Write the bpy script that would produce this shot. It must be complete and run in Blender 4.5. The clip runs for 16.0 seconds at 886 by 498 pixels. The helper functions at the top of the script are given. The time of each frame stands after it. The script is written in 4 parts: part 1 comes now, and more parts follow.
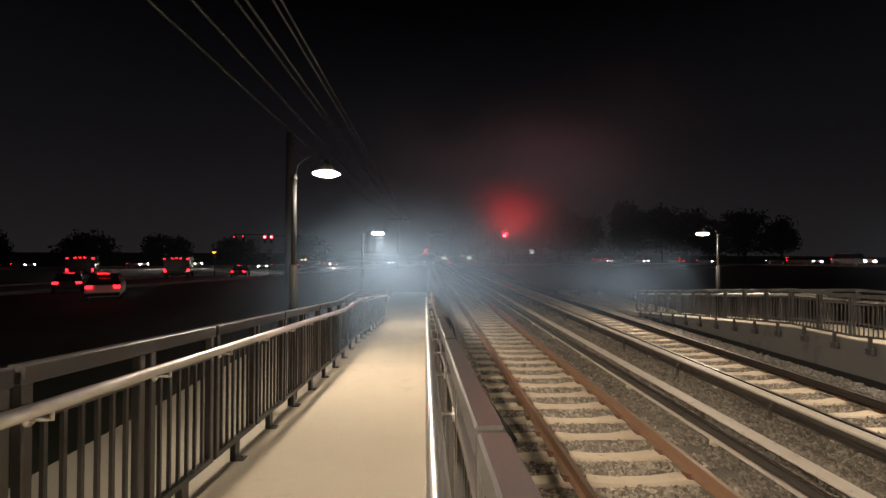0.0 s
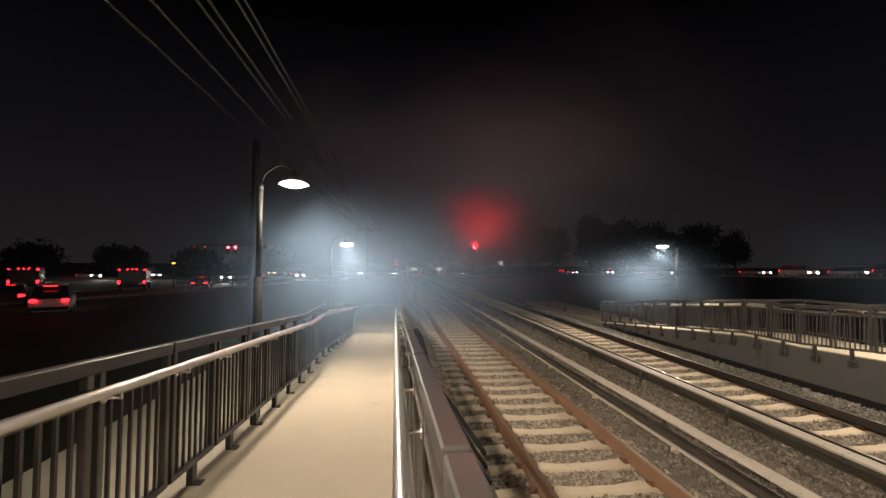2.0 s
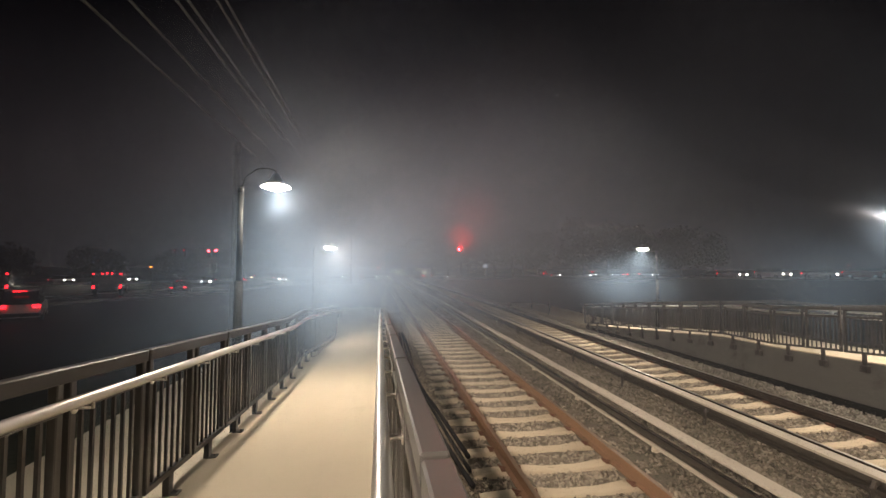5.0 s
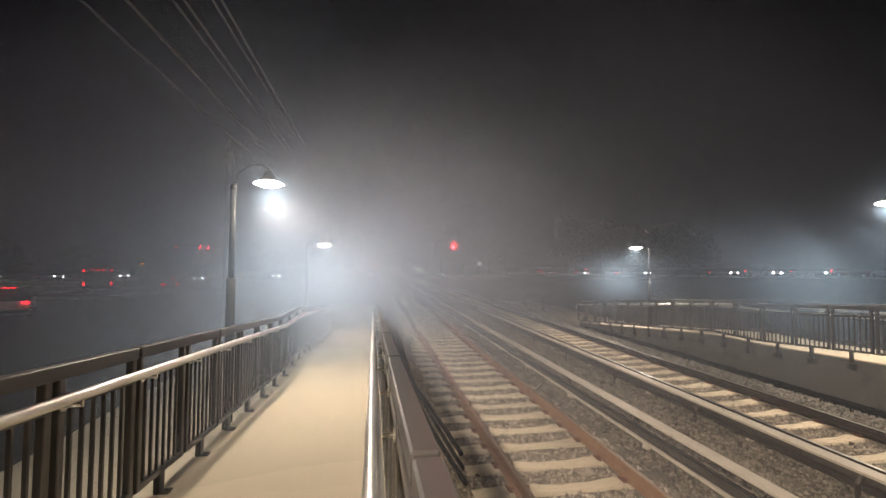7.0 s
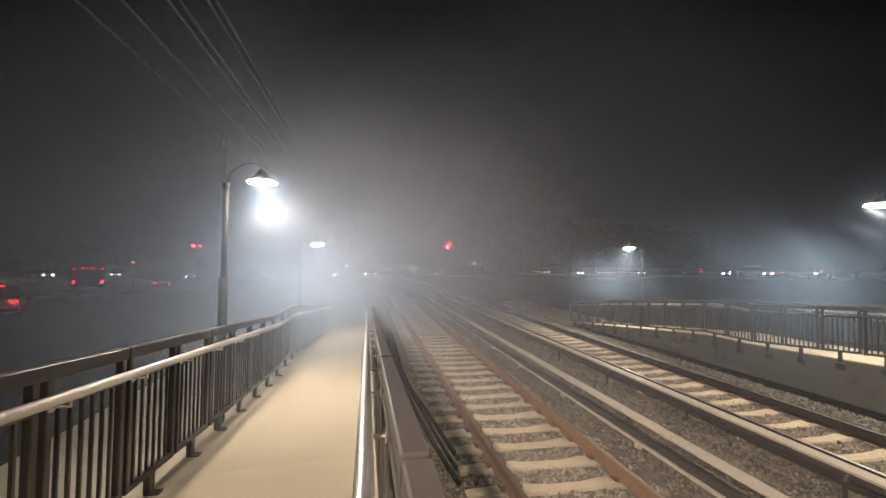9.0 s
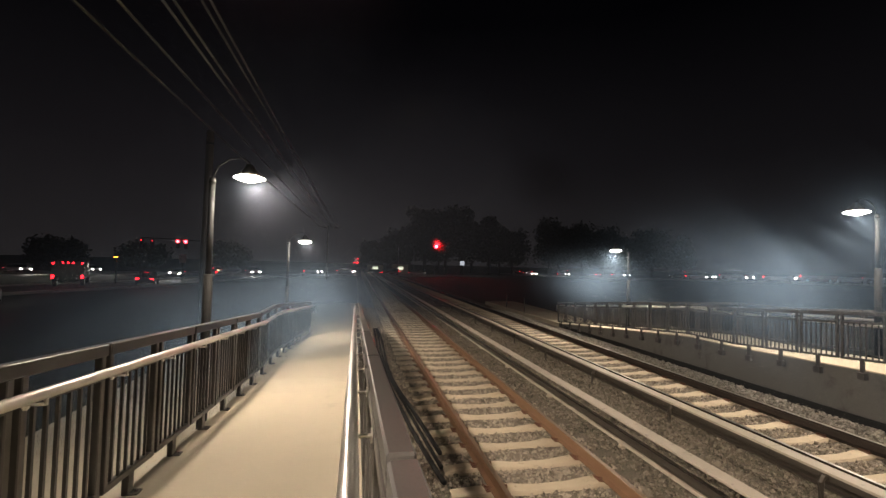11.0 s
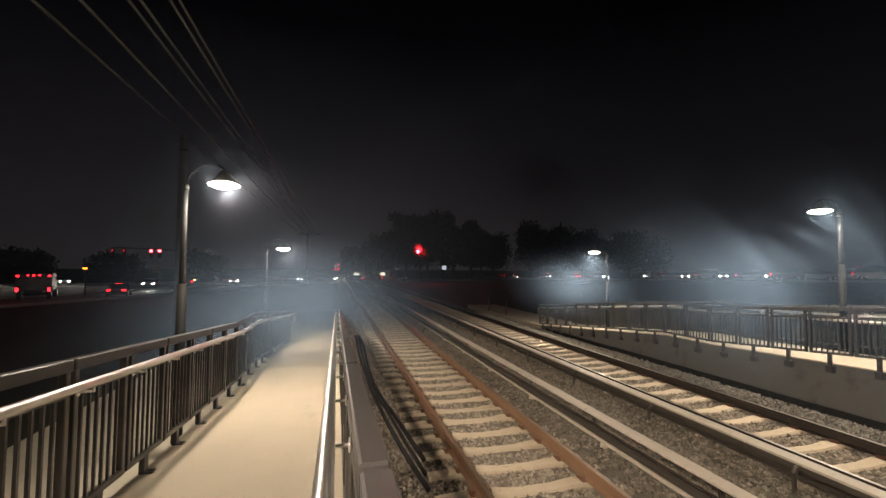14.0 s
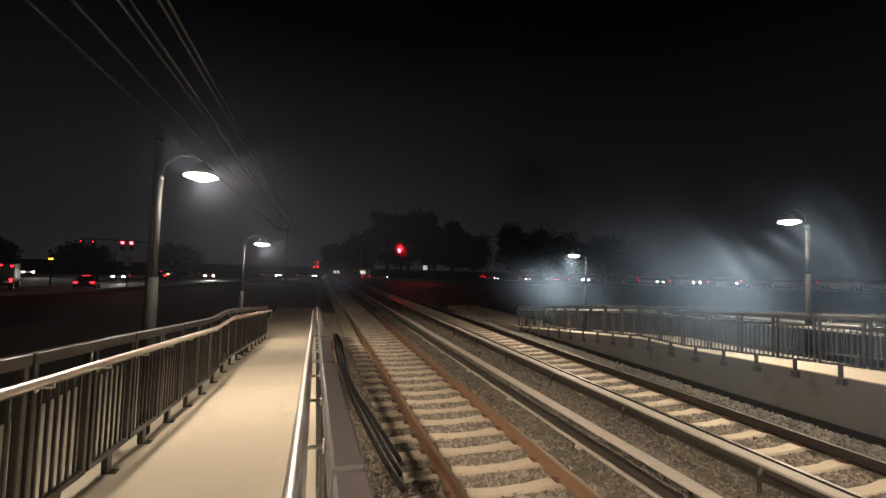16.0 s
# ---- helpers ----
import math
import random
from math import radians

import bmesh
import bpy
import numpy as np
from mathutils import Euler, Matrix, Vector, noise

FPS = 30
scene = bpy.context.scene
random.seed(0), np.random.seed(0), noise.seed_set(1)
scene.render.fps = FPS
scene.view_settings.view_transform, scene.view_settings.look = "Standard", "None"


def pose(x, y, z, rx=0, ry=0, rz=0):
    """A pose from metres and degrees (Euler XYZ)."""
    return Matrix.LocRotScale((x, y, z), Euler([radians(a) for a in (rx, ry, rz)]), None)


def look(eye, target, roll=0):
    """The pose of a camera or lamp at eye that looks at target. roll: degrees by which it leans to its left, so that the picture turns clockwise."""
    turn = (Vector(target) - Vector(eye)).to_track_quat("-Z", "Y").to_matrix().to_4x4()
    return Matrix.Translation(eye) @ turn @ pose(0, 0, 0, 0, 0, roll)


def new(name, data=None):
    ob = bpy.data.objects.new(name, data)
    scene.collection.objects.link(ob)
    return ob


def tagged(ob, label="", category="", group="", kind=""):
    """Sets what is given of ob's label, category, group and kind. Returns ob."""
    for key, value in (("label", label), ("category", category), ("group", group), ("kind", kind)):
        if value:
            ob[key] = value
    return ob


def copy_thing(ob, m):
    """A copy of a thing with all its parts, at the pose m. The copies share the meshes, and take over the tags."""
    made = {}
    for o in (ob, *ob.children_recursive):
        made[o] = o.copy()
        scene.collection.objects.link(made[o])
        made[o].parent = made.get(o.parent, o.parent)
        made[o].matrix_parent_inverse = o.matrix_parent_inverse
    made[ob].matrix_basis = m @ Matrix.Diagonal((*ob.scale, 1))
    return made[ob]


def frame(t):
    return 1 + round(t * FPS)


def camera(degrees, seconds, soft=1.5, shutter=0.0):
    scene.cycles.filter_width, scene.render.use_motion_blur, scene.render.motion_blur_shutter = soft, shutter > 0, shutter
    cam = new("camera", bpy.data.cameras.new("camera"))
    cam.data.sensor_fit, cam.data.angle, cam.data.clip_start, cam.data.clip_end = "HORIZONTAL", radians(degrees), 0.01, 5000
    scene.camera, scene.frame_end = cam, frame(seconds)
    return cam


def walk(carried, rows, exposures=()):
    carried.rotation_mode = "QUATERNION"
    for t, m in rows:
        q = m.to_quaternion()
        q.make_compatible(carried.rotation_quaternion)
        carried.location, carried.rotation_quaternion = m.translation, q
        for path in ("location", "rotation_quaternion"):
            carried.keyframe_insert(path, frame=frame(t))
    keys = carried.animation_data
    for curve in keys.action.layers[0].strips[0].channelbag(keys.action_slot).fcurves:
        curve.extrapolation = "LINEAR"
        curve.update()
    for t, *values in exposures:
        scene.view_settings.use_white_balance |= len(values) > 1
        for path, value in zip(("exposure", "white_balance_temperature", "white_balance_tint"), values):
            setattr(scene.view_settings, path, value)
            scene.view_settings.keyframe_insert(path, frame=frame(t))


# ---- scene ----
cam = camera(93.38, 16.0)
PATH = [
    (0, (-1.7764, -0.0238, 2.521), (-1.6935, 1.9743, 2.541), 0.3),
    (0.5, (-1.7735, -0.0298, 2.529), (-1.6575, 1.9669, 2.557), 0.2),
    (1, (-1.7745, -0.0308, 2.535), (-1.6176, 1.9624, 2.583), 0.3),
    (1.5, (-1.7705, -0.0299, 2.538), (-1.5776, 1.9599, 2.599), 0.3),
    (2, (-1.7705, -0.0279, 2.539), (-1.5457, 1.9575, 2.613), 0.4),
    (2.5, (-1.7666, -0.0369, 2.544), (-1.5138, 1.9451, 2.629), 0.5),
    (3, (-1.7655, -0.0259, 2.54), (-1.4917, 1.9528, 2.633), 0.5),
    (3.5, (-1.7575, -0.032, 2.546), (-1.4768, 1.9466, 2.636), 0.4),
    (4, (-1.7605, -0.03, 2.542), (-1.4738, 1.9476, 2.633), 0.3),
    (6.5, (-1.7486, -0.0361, 2.551), (-1.4339, 1.9371, 2.632), 0.3),
    (7, (-1.7506, -0.0351, 2.549), (-1.4259, 1.937, 2.626), 0.4),
    (7.5, (-1.7506, -0.0381, 2.555), (-1.413, 1.9318, 2.626), 0.5),
    (8, (-1.7427, -0.0412, 2.555), (-1.4, 1.9277, 2.636), 0.3),
    (8.5, (-1.7447, -0.0412, 2.555), (-1.401, 1.9277, 2.636), 0.3),
    (9, (-1.7426, -0.0362, 2.554), (-1.392, 1.9316, 2.629), 0.6),
    (11.5, (-1.7425, -0.0282, 2.552), (-1.324, 1.9257, 2.627), 1.3),
    (12, (-1.7385, -0.0323, 2.556), (-1.3021, 1.9184, 2.641), 1.0),
    (12.5, (-1.7385, -0.0253, 2.551), (-1.2801, 1.9192, 2.645), 0.7),
    (13, (-1.7245, -0.0274, 2.551), (-1.2562, 1.9139, 2.658), 0.1),
    (13.5, (-1.7205, -0.0255, 2.551), (-1.2462, 1.9147, 2.657), 0.0),
    (14, (-1.7184, -0.0235, 2.551), (-1.2302, 1.9135, 2.649), 0.3),
    (14.5, (-1.7194, -0.0195, 2.552), (-1.2132, 1.9133, 2.641), 0.7),
    (15, (-1.7203, -0.0105, 2.55), (-1.1852, 1.914, 2.635), 1.2),
    (15.5, (-1.7173, -0.0095, 2.549), (-1.1592, 1.9086, 2.638), 1.6),
    (16, (-1.7141, 0.0004, 2.547), (-1.1402, 1.9134, 2.647), 1.7),
]
walk(cam, [(t, look(e, a, r)) for t, e, a, r in PATH], exposures=[(0, 0.15), (16, 0.15)])

# ---- night sky and lights ----
scene.cycles.transparent_max_bounces = 160
sky = bpy.data.worlds.new("night_sky")
scene.world = sky
sky.use_nodes = True
sn, sl = sky.node_tree.nodes, sky.node_tree.links
sc = sn.new("ShaderNodeTexCoord")
sx = sn.new("ShaderNodeSeparateXYZ")
sr = sn.new("ShaderNodeValToRGB")
sr.color_ramp.elements[0].position, sr.color_ramp.elements[0].color = 0.0, (0.0120, 0.0108, 0.0114, 1)
sr.color_ramp.elements[1].position, sr.color_ramp.elements[1].color = 0.5, (0.0005, 0.0005, 0.0008, 1)
el = sr.color_ramp.elements.new(0.22)
el.color = (0.0050, 0.0045, 0.0052, 1)
sl.new(sc.outputs["Generated"], sx.inputs[0])
sl.new(sx.outputs["Z"], sr.inputs[0])
sl.new(sr.outputs[0], sn["Background"].inputs["Color"])
sn["Background"].inputs["Strength"].default_value = 1.0

LAMP_COLOUR = (1.0, 0.815, 0.64)
LAMP_WATTS = 190.0
# lamp heads over the two ramps: x, y, z of the glowing lens
LAMPS_LEFT = [(-3.34, -8.8, 4.75), (-3.20, -1.3, 4.6), (-3.34, 6.6, 3.76), (-3.38, 14.0, 3.17)]
LAMPS_RIGHT = [(8.24, -1.3, 4.5), (8.24, 6.6, 3.83), (7.97, 14.3, 3.25)]


def lamp_light(x, y, z, watts, lean, spread=178):
    """The lamp throws its light down and out over the track; a little leaves the lens all round."""
    d = bpy.data.lights.new("platform_lamp_light", "AREA")
    d.shape, d.size, d.energy, d.color, d.spread = "DISK", 0.22, watts, LAMP_COLOUR, radians(spread)
    o = new("platform_lamp_light", d)
    o.matrix_world = pose(x, y, z - 0.09, 0, lean, 0)
    g = bpy.data.lights.new("platform_lamp_glow", "POINT")
    g.energy, g.color, g.shadow_soft_size = watts * 0.07, LAMP_COLOUR, 0.1
    new("platform_lamp_glow", g).location = (x, y, z - 0.25)


for k, (lx, ly, lz) in enumerate(LAMPS_LEFT):
    lamp_light(lx, ly, lz, LAMP_WATTS * (2.1, 2.05, 0.85, 0.6)[k], -50)
for lx, ly, lz in LAMPS_RIGHT:
    lamp_light(lx, ly, lz, LAMP_WATTS * 0.8, 32, 168)
SIGNAL = (20.5, 118.0, 7.65)
sd = bpy.data.lights.new("signal_light", "SPOT")
sd.energy, sd.color, sd.shadow_soft_size, sd.spot_size, sd.spot_blend = 13000.0, (1.0, 0.02, 0.03), 0.3, radians(60), 1.0
new("signal_light", sd).matrix_world = look((SIGNAL[0], SIGNAL[1] - 1.5, SIGNAL[2]), (13.0, 60.0, 29.0))


# ---- materials ----
def mat(name, build):
    m = bpy.data.materials.new(name)
    m.use_nodes = True
    nt = m.node_tree
    nt.nodes.clear()
    out = nt.nodes.new("ShaderNodeOutputMaterial")
    build(nt, out)
    return m


def N(nt, kind, **kw):
    n = nt.nodes.new(kind)
    for k, v in kw.items():
        if k in n.inputs:
            n.inputs[k].default_value = v
    return n


def surface(name, c1, c2, rough=0.7, metal=0.0, grain=40.0, blotch=1.5, bump=0.2, spread=0.5, spots=None, vary=0.0, bump_scale=None, spec=0.5, island=0.0):
    """Two colours mixed by noise at two scales, fine relief, and roughness that varies with it."""
    def build(nt, out):
        L = nt.links.new
        co = nt.nodes.new("ShaderNodeTexCoord")
        big, fine = N(nt, "ShaderNodeTexNoise", Scale=blotch, Detail=5.0, Roughness=0.6), N(nt, "ShaderNodeTexNoise", Scale=grain, Detail=4.0, Roughness=0.7)
        geo = nt.nodes.new("ShaderNodeNewGeometry")
        L(geo.outputs["Position"], big.inputs["Vector"])
        L(geo.outputs["Position"], fine.inputs["Vector"])
        add = nt.nodes.new("ShaderNodeMath")
        add.operation = "ADD"
        L(big.outputs["Fac"], add.inputs[0])
        L(fine.outputs["Fac"], add.inputs[1])
        mr = N(nt, "ShaderNodeMapRange")
        mr.inputs["From Min"].default_value, mr.inputs["From Max"].default_value = 1.0 - spread, 1.0 + spread
        L(add.outputs[0], mr.inputs["Value"])
        mx = nt.nodes.new("ShaderNodeMix")
        mx.data_type = "RGBA"
        mx.inputs[6].default_value, mx.inputs[7].default_value = (*c1, 1), (*c2, 1)
        L(mr.outputs[0], mx.inputs[0])
        colour = mx.outputs[2]
        if spots:
            sp = N(nt, "ShaderNodeTexNoise", Scale=spots[1], Detail=6.0, Roughness=0.65)
            L(geo.outputs["Position"], sp.inputs["Vector"])
            r2 = N(nt, "ShaderNodeMapRange")
            r2.inputs["From Min"].default_value, r2.inputs["From Max"].default_value = spots[2], spots[2] + 0.12
            L(sp.outputs["Fac"], r2.inputs["Value"])
            m2 = nt.nodes.new("ShaderNodeMix")
            m2.data_type = "RGBA"
            m2.inputs[7].default_value = (*spots[0], 1)
            L(r2.outputs[0], m2.inputs[0])
            L(colour, m2.inputs[6])
            colour = m2.outputs[2]
        if island:
            r4 = N(nt, "ShaderNodeMapRange")
            r4.inputs["To Min"].default_value, r4.inputs["To Max"].default_value = 1 - island, 1 + island
            L(geo.outputs["Random Per Island"], r4.inputs["Value"])
            v4 = nt.nodes.new("ShaderNodeVectorMath")
            v4.operation = "SCALE"
            L(colour, v4.inputs[0])
            L(r4.outputs[0], v4.inputs["Scale"])
            colour = v4.outputs[0]
        if vary:
            oi = nt.nodes.new("ShaderNodeObjectInfo")
            r3 = N(nt, "ShaderNodeMapRange")
            r3.inputs["To Min"].default_value, r3.inputs["To Max"].default_value = 1 - vary, 1 + vary
            L(oi.outputs["Random"], r3.inputs["Value"])
            vm = nt.nodes.new("ShaderNodeVectorMath")
            vm.operation = "SCALE"
            L(colour, vm.inputs[0])
            L(r3.outputs[0], vm.inputs["Scale"])
            colour = vm.outputs[0]
        p = N(nt, "ShaderNodeBsdfPrincipled", Metallic=metal)
        p.inputs["Specular IOR Level"].default_value = spec
        L(colour, p.inputs["Base Color"])
        rr = N(nt, "ShaderNodeMapRange")
        rr.inputs["To Min"].default_value, rr.inputs["To Max"].default_value = max(0.05, rough - 0.1), min(1, rough + 0.1)
        L(fine.outputs["Fac"], rr.inputs["Value"])
        L(rr.outputs[0], p.inputs["Roughness"])
        if bump:
            b = N(nt, "ShaderNodeBump", Strength=bump, Distance=bump_scale or 0.01)
            L(fine.outputs["Fac"], b.inputs["Height"])
            L(b.outputs[0], p.inputs["Normal"])
        L(p.outputs[0], out.inputs["Surface"])
    return mat(name, build)


def glow(name, colour, strength):
    def build(nt, out):
        e = N(nt, "ShaderNodeEmission", Color=(*colour, 1), Strength=strength)
        nt.links.new(e.outputs[0], out.inputs["Surface"])
    return mat(name, build)


def glass_mat(name):
    def build(nt, out):
        p = N(nt, "ShaderNodeBsdfPrincipled", Roughness=0.05)
        p.inputs["Base Color"].default_value = (0.01, 0.012, 0.015, 1)
        nt.links.new(p.outputs[0], out.inputs["Surface"])
    return mat(name, build)


def smoke_mat(name, density, colour, scale=1.6, low=0.36, high=0.72):
    """Thin drifting smoke: scatters lamplight, clear between the wisps, and fades out to the rim of each wisp."""
    def build(nt, out):
        L = nt.links.new
        co = nt.nodes.new("ShaderNodeTexCoord")
        oi = nt.nodes.new("ShaderNodeObjectInfo")
        sh = nt.nodes.new("ShaderNodeVectorMath")
        sh.operation = "MULTIPLY_ADD"
        comb = nt.nodes.new("ShaderNodeCombineXYZ")
        L(oi.outputs["Random"], comb.inputs[0])
        L(oi.outputs["Random"], comb.inputs[2])
        L(comb.outputs[0], sh.inputs[0])
        sh.inputs[1].default_value = (37.0, 0.0, 61.0)
        L(co.outputs["Object"], sh.inputs[2])
        n = N(nt, "ShaderNodeTexNoise", Scale=scale, Detail=2.5, Roughness=0.45, Distortion=0.3)
        L(sh.outputs[0], n.inputs["Vector"])
        r = N(nt, "ShaderNodeMapRange")
        r.interpolation_type = "SMOOTHSTEP"
        r.inputs["From Min"].default_value, r.inputs["From Max"].default_value = low, high
        L(n.outputs["Fac"], r.inputs["Value"])
        flat = nt.nodes.new("ShaderNodeVectorMath")
        flat.operation = "MULTIPLY"
        flat.inputs[1].default_value = (1, 1, 0)
        L(co.outputs["Object"], flat.inputs[0])
        ln = nt.nodes.new("ShaderNodeVectorMath")
        ln.operation = "LENGTH"
        L(flat.outputs[0], ln.inputs[0])
        rim = N(nt, "ShaderNodeMapRange")
        rim.interpolation_type = "SMOOTHSTEP"
        rim.inputs["From Min"].default_value, rim.inputs["From Max"].default_value = 0.98, 0.15
        L(ln.outputs["Value"], rim.inputs["Value"])
        mul = nt.nodes.new("ShaderNodeMath")
        mul.operation = "MULTIPLY"
        L(r.outputs[0], mul.inputs[0])
        L(rim.outputs[0], mul.inputs[1])
        den = nt.nodes.new("ShaderNodeMath")
        den.operation = "MULTIPLY"
        den.inputs[1].default_value = density
        L(mul.outputs[0], den.inputs[0])
        d = N(nt, "ShaderNodeBsdfDiffuse", Color=(*colour, 1))
        tl = N(nt, "ShaderNodeBsdfTranslucent", Color=(*colour, 1))
        half = N(nt, "ShaderNodeMixShader", Fac=0.5)
        half.inputs[0].default_value = 0.5
        L(d.outputs[0], half.inputs[1])
        L(tl.outputs[0], half.inputs[2])
        tr = nt.nodes.new("ShaderNodeBsdfTransparent")
        mix = nt.nodes.new("ShaderNodeMixShader")
        L(den.outputs[0], mix.inputs[0])
        L(tr.outputs[0], mix.inputs[1])
        L(half.outputs[0], mix.inputs[2])
        L(mix.outputs[0], out.inputs["Surface"])
    return mat(name, build)


M_DECK = surface("ramp_concrete", (0.42, 0.375, 0.285), (0.52, 0.465, 0.36), 0.85, grain=90, blotch=0.9, bump=0.14, spots=((0.38, 0.34, 0.265), 1.7, 0.6))
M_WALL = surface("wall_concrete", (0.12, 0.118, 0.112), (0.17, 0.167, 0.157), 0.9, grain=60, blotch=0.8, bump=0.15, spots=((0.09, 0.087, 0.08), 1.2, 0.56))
M_PAVE = surface("pavement_concrete", (0.40, 0.36, 0.29), (0.52, 0.47, 0.38), 0.9, grain=60, blotch=0.6, bump=0.2)
M_BRONZE = surface("dark_bronze_paint", (0.046, 0.043, 0.041), (0.066, 0.062, 0.059), 0.40, grain=150, blotch=4, bump=0.05)
M_STEEL = surface("brushed_stainless_steel", (0.52, 0.50, 0.47), (0.64, 0.61, 0.57), 0.34, metal=1.0, grain=18, blotch=3, bump=0.0)
M_RUST = surface("rusty_rail", (0.20, 0.115, 0.066), (0.30, 0.175, 0.105), 0.62, metal=0.15, grain=70, blotch=3, bump=0.15)
M_RAILDARK = surface("dark_rail", (0.026, 0.020, 0.016), (0.052, 0.038, 0.030), 0.6, metal=0.2, grain=70, blotch=3, bump=0.15)
M_HEAD = surface("worn_rail_head", (0.24, 0.165, 0.115), (0.34, 0.25, 0.18), 0.42, metal=0.4, grain=60, blotch=5, bump=0.04)
M_SHINE = surface("polished_rail_head", (0.60, 0.57, 0.53), (0.72, 0.69, 0.64), 0.3, metal=1.0, grain=60, blotch=5, bump=0.02)
M_TIE = surface("tie_concrete", (0.53, 0.45, 0.33), (0.68, 0.585, 0.44), 0.9, grain=80, blotch=5, bump=0.2, spots=((0.30, 0.25, 0.18), 9, 0.6), vary=0.12)
M_STONE = surface("ballast_stone", (0.17, 0.145, 0.115), (0.46, 0.40, 0.32), 0.9, grain=25, blotch=9, bump=0.3, island=0.5)
M_STONE_DIRTY = surface("dirty_ballast_stone", (0.11, 0.096, 0.076), (0.33, 0.29, 0.23), 0.95, grain=25, blotch=3, bump=0.3, island=0.5)
M_STONE_PALE = surface("pale_ballast_stone", (0.20, 0.187, 0.16), (0.46, 0.43, 0.375), 0.9, grain=25, blotch=7, bump=0.3, island=0.5)
M_BED = surface("ballast_bed", (0.10, 0.087, 0.07), (0.30, 0.26, 0.21), 0.95, grain=28, blotch=2, bump=1.0, bump_scale=0.03)
M_BOARD = surface("cover_board", (0.48, 0.43, 0.35), (0.62, 0.56, 0.47), 0.6, grain=50, blotch=3, bump=0.1, spots=((0.28, 0.24, 0.19), 5, 0.6))
M_THIRD = surface("third_rail_steel", (0.10, 0.09, 0.08), (0.16, 0.14, 0.12), 0.4, metal=0.6, grain=60, blotch=4, bump=0.1)
M_CERAMIC = surface("insulator_ceramic", (0.55, 0.47, 0.36), (0.68, 0.6, 0.48), 0.35, grain=40, blotch=8, bump=0.05)
M_CLIP = surface("rusty_clip", (0.14, 0.07, 0.045), (0.22, 0.11, 0.07), 0.7, grain=90, blotch=9, bump=0.2)
M_GROUND = surface("dark_grass", (0.018, 0.021, 0.010), (0.050, 0.052, 0.028), 0.95, grain=9, blotch=0.12, bump=0.6, bump_scale=0.05)
M_ROAD = surface("asphalt", (0.07, 0.07, 0.07), (0.11, 0.108, 0.104), 0.75, grain=30, blotch=0.3, bump=0.2)
M_KERB = surface("kerb_concrete", (0.34, 0.33, 0.30), (0.46, 0.44, 0.4), 0.9, grain=40, blotch=1, bump=0.2)
M_PAINT = surface("road_paint", (0.6, 0.6, 0.57), (0.75, 0.74, 0.7), 0.7, grain=30, blotch=1, bump=0.1)
M_POLE = surface("dark_pole_paint", (0.008, 0.008, 0.008), (0.014, 0.014, 0.014), 0.7, metal=0.0, grain=60, blotch=3, bump=0.05, spec=0.15)
M_GALV = surface("galvanised_pole", (0.06, 0.06, 0.06), (0.09, 0.09, 0.09), 0.5, metal=0.5, grain=60, blotch=3, bump=0.03)
M_HOOD = surface("lamp_hood_paint", (0.018, 0.017, 0.016), (0.03, 0.028, 0.026), 0.6, grain=60, blotch=3, bump=0.05)
M_WIRE = surface("weathered_cable", (0.12, 0.11, 0.10), (0.18, 0.17, 0.155), 0.8, grain=20, blotch=0.5, bump=0.0)
M_WOODPOLE = surface("creosoted_wood", (0.05, 0.038, 0.028), (0.09, 0.07, 0.05), 0.9, grain=25, blotch=2, bump=0.4)
M_BARK = surface("bark", (0.03, 0.024, 0.018), (0.06, 0.05, 0.038), 0.95, grain=12, blotch=1, bump=0.5)
M_LEAF = surface("foliage", (0.022, 0.030, 0.013), (0.05, 0.06, 0.025), 0.8, grain=3, blotch=0.3, bump=0.0)
M_GLASS = glass_mat("dark_car_glass")
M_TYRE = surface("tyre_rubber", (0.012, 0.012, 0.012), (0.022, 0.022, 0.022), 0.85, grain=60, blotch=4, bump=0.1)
M_RIM = surface("alloy_rim", (0.35, 0.35, 0.36), (0.5, 0.5, 0.5), 0.35, metal=0.8, grain=60, blotch=4, bump=0.02)
M_WHITE = surface("white_paint", (0.72, 0.72, 0.70), (0.8, 0.8, 0.78), 0.35, grain=60, blotch=2, bump=0.02)
M_CAR_DARK = surface("dark_car_paint", (0.02, 0.02, 0.024), (0.035, 0.035, 0.04), 0.25, grain=60, blotch=2, bump=0.0)
M_CAR_SILVER = surface("silver_car_paint", (0.34, 0.34, 0.35), (0.42, 0.42, 0.43), 0.3, metal=0.4, grain=60, blotch=2, bump=0.0)
M_CAR_RED = surface("maroon_car_paint", (0.12, 0.02, 0.02), (0.17, 0.03, 0.03), 0.3, grain=60, blotch=2, bump=0.0)
M_ROOF = surface("shingle_roof", (0.06, 0.055, 0.05), (0.11, 0.1, 0.09), 0.9, grain=12, blotch=1, bump=0.4)
M_PLASTER = surface("cream_siding", (0.5, 0.46, 0.36), (0.62, 0.58, 0.47), 0.8, grain=12, blotch=1, bump=0.2)
G_LAMP = glow("lamp_glass_glow", (1.0, 0.90, 0.72), 60.0)
G_RED = glow("red_signal_glow", (1.0, 0.004, 0.008), 330.0)
G_STOP = glow("traffic_red_glow", (1.0, 0.008, 0.012), 110.0)
G_TAIL = glow("tail_light_glow", (1.0, 0.012, 0.02), 6.0)
G_HEAD = glow("headlight_glow", (1.0, 0.93, 0.80), 24.0)
G_AMBER = glow("amber_glow", (1.0, 0.26, 0.025), 6.0)
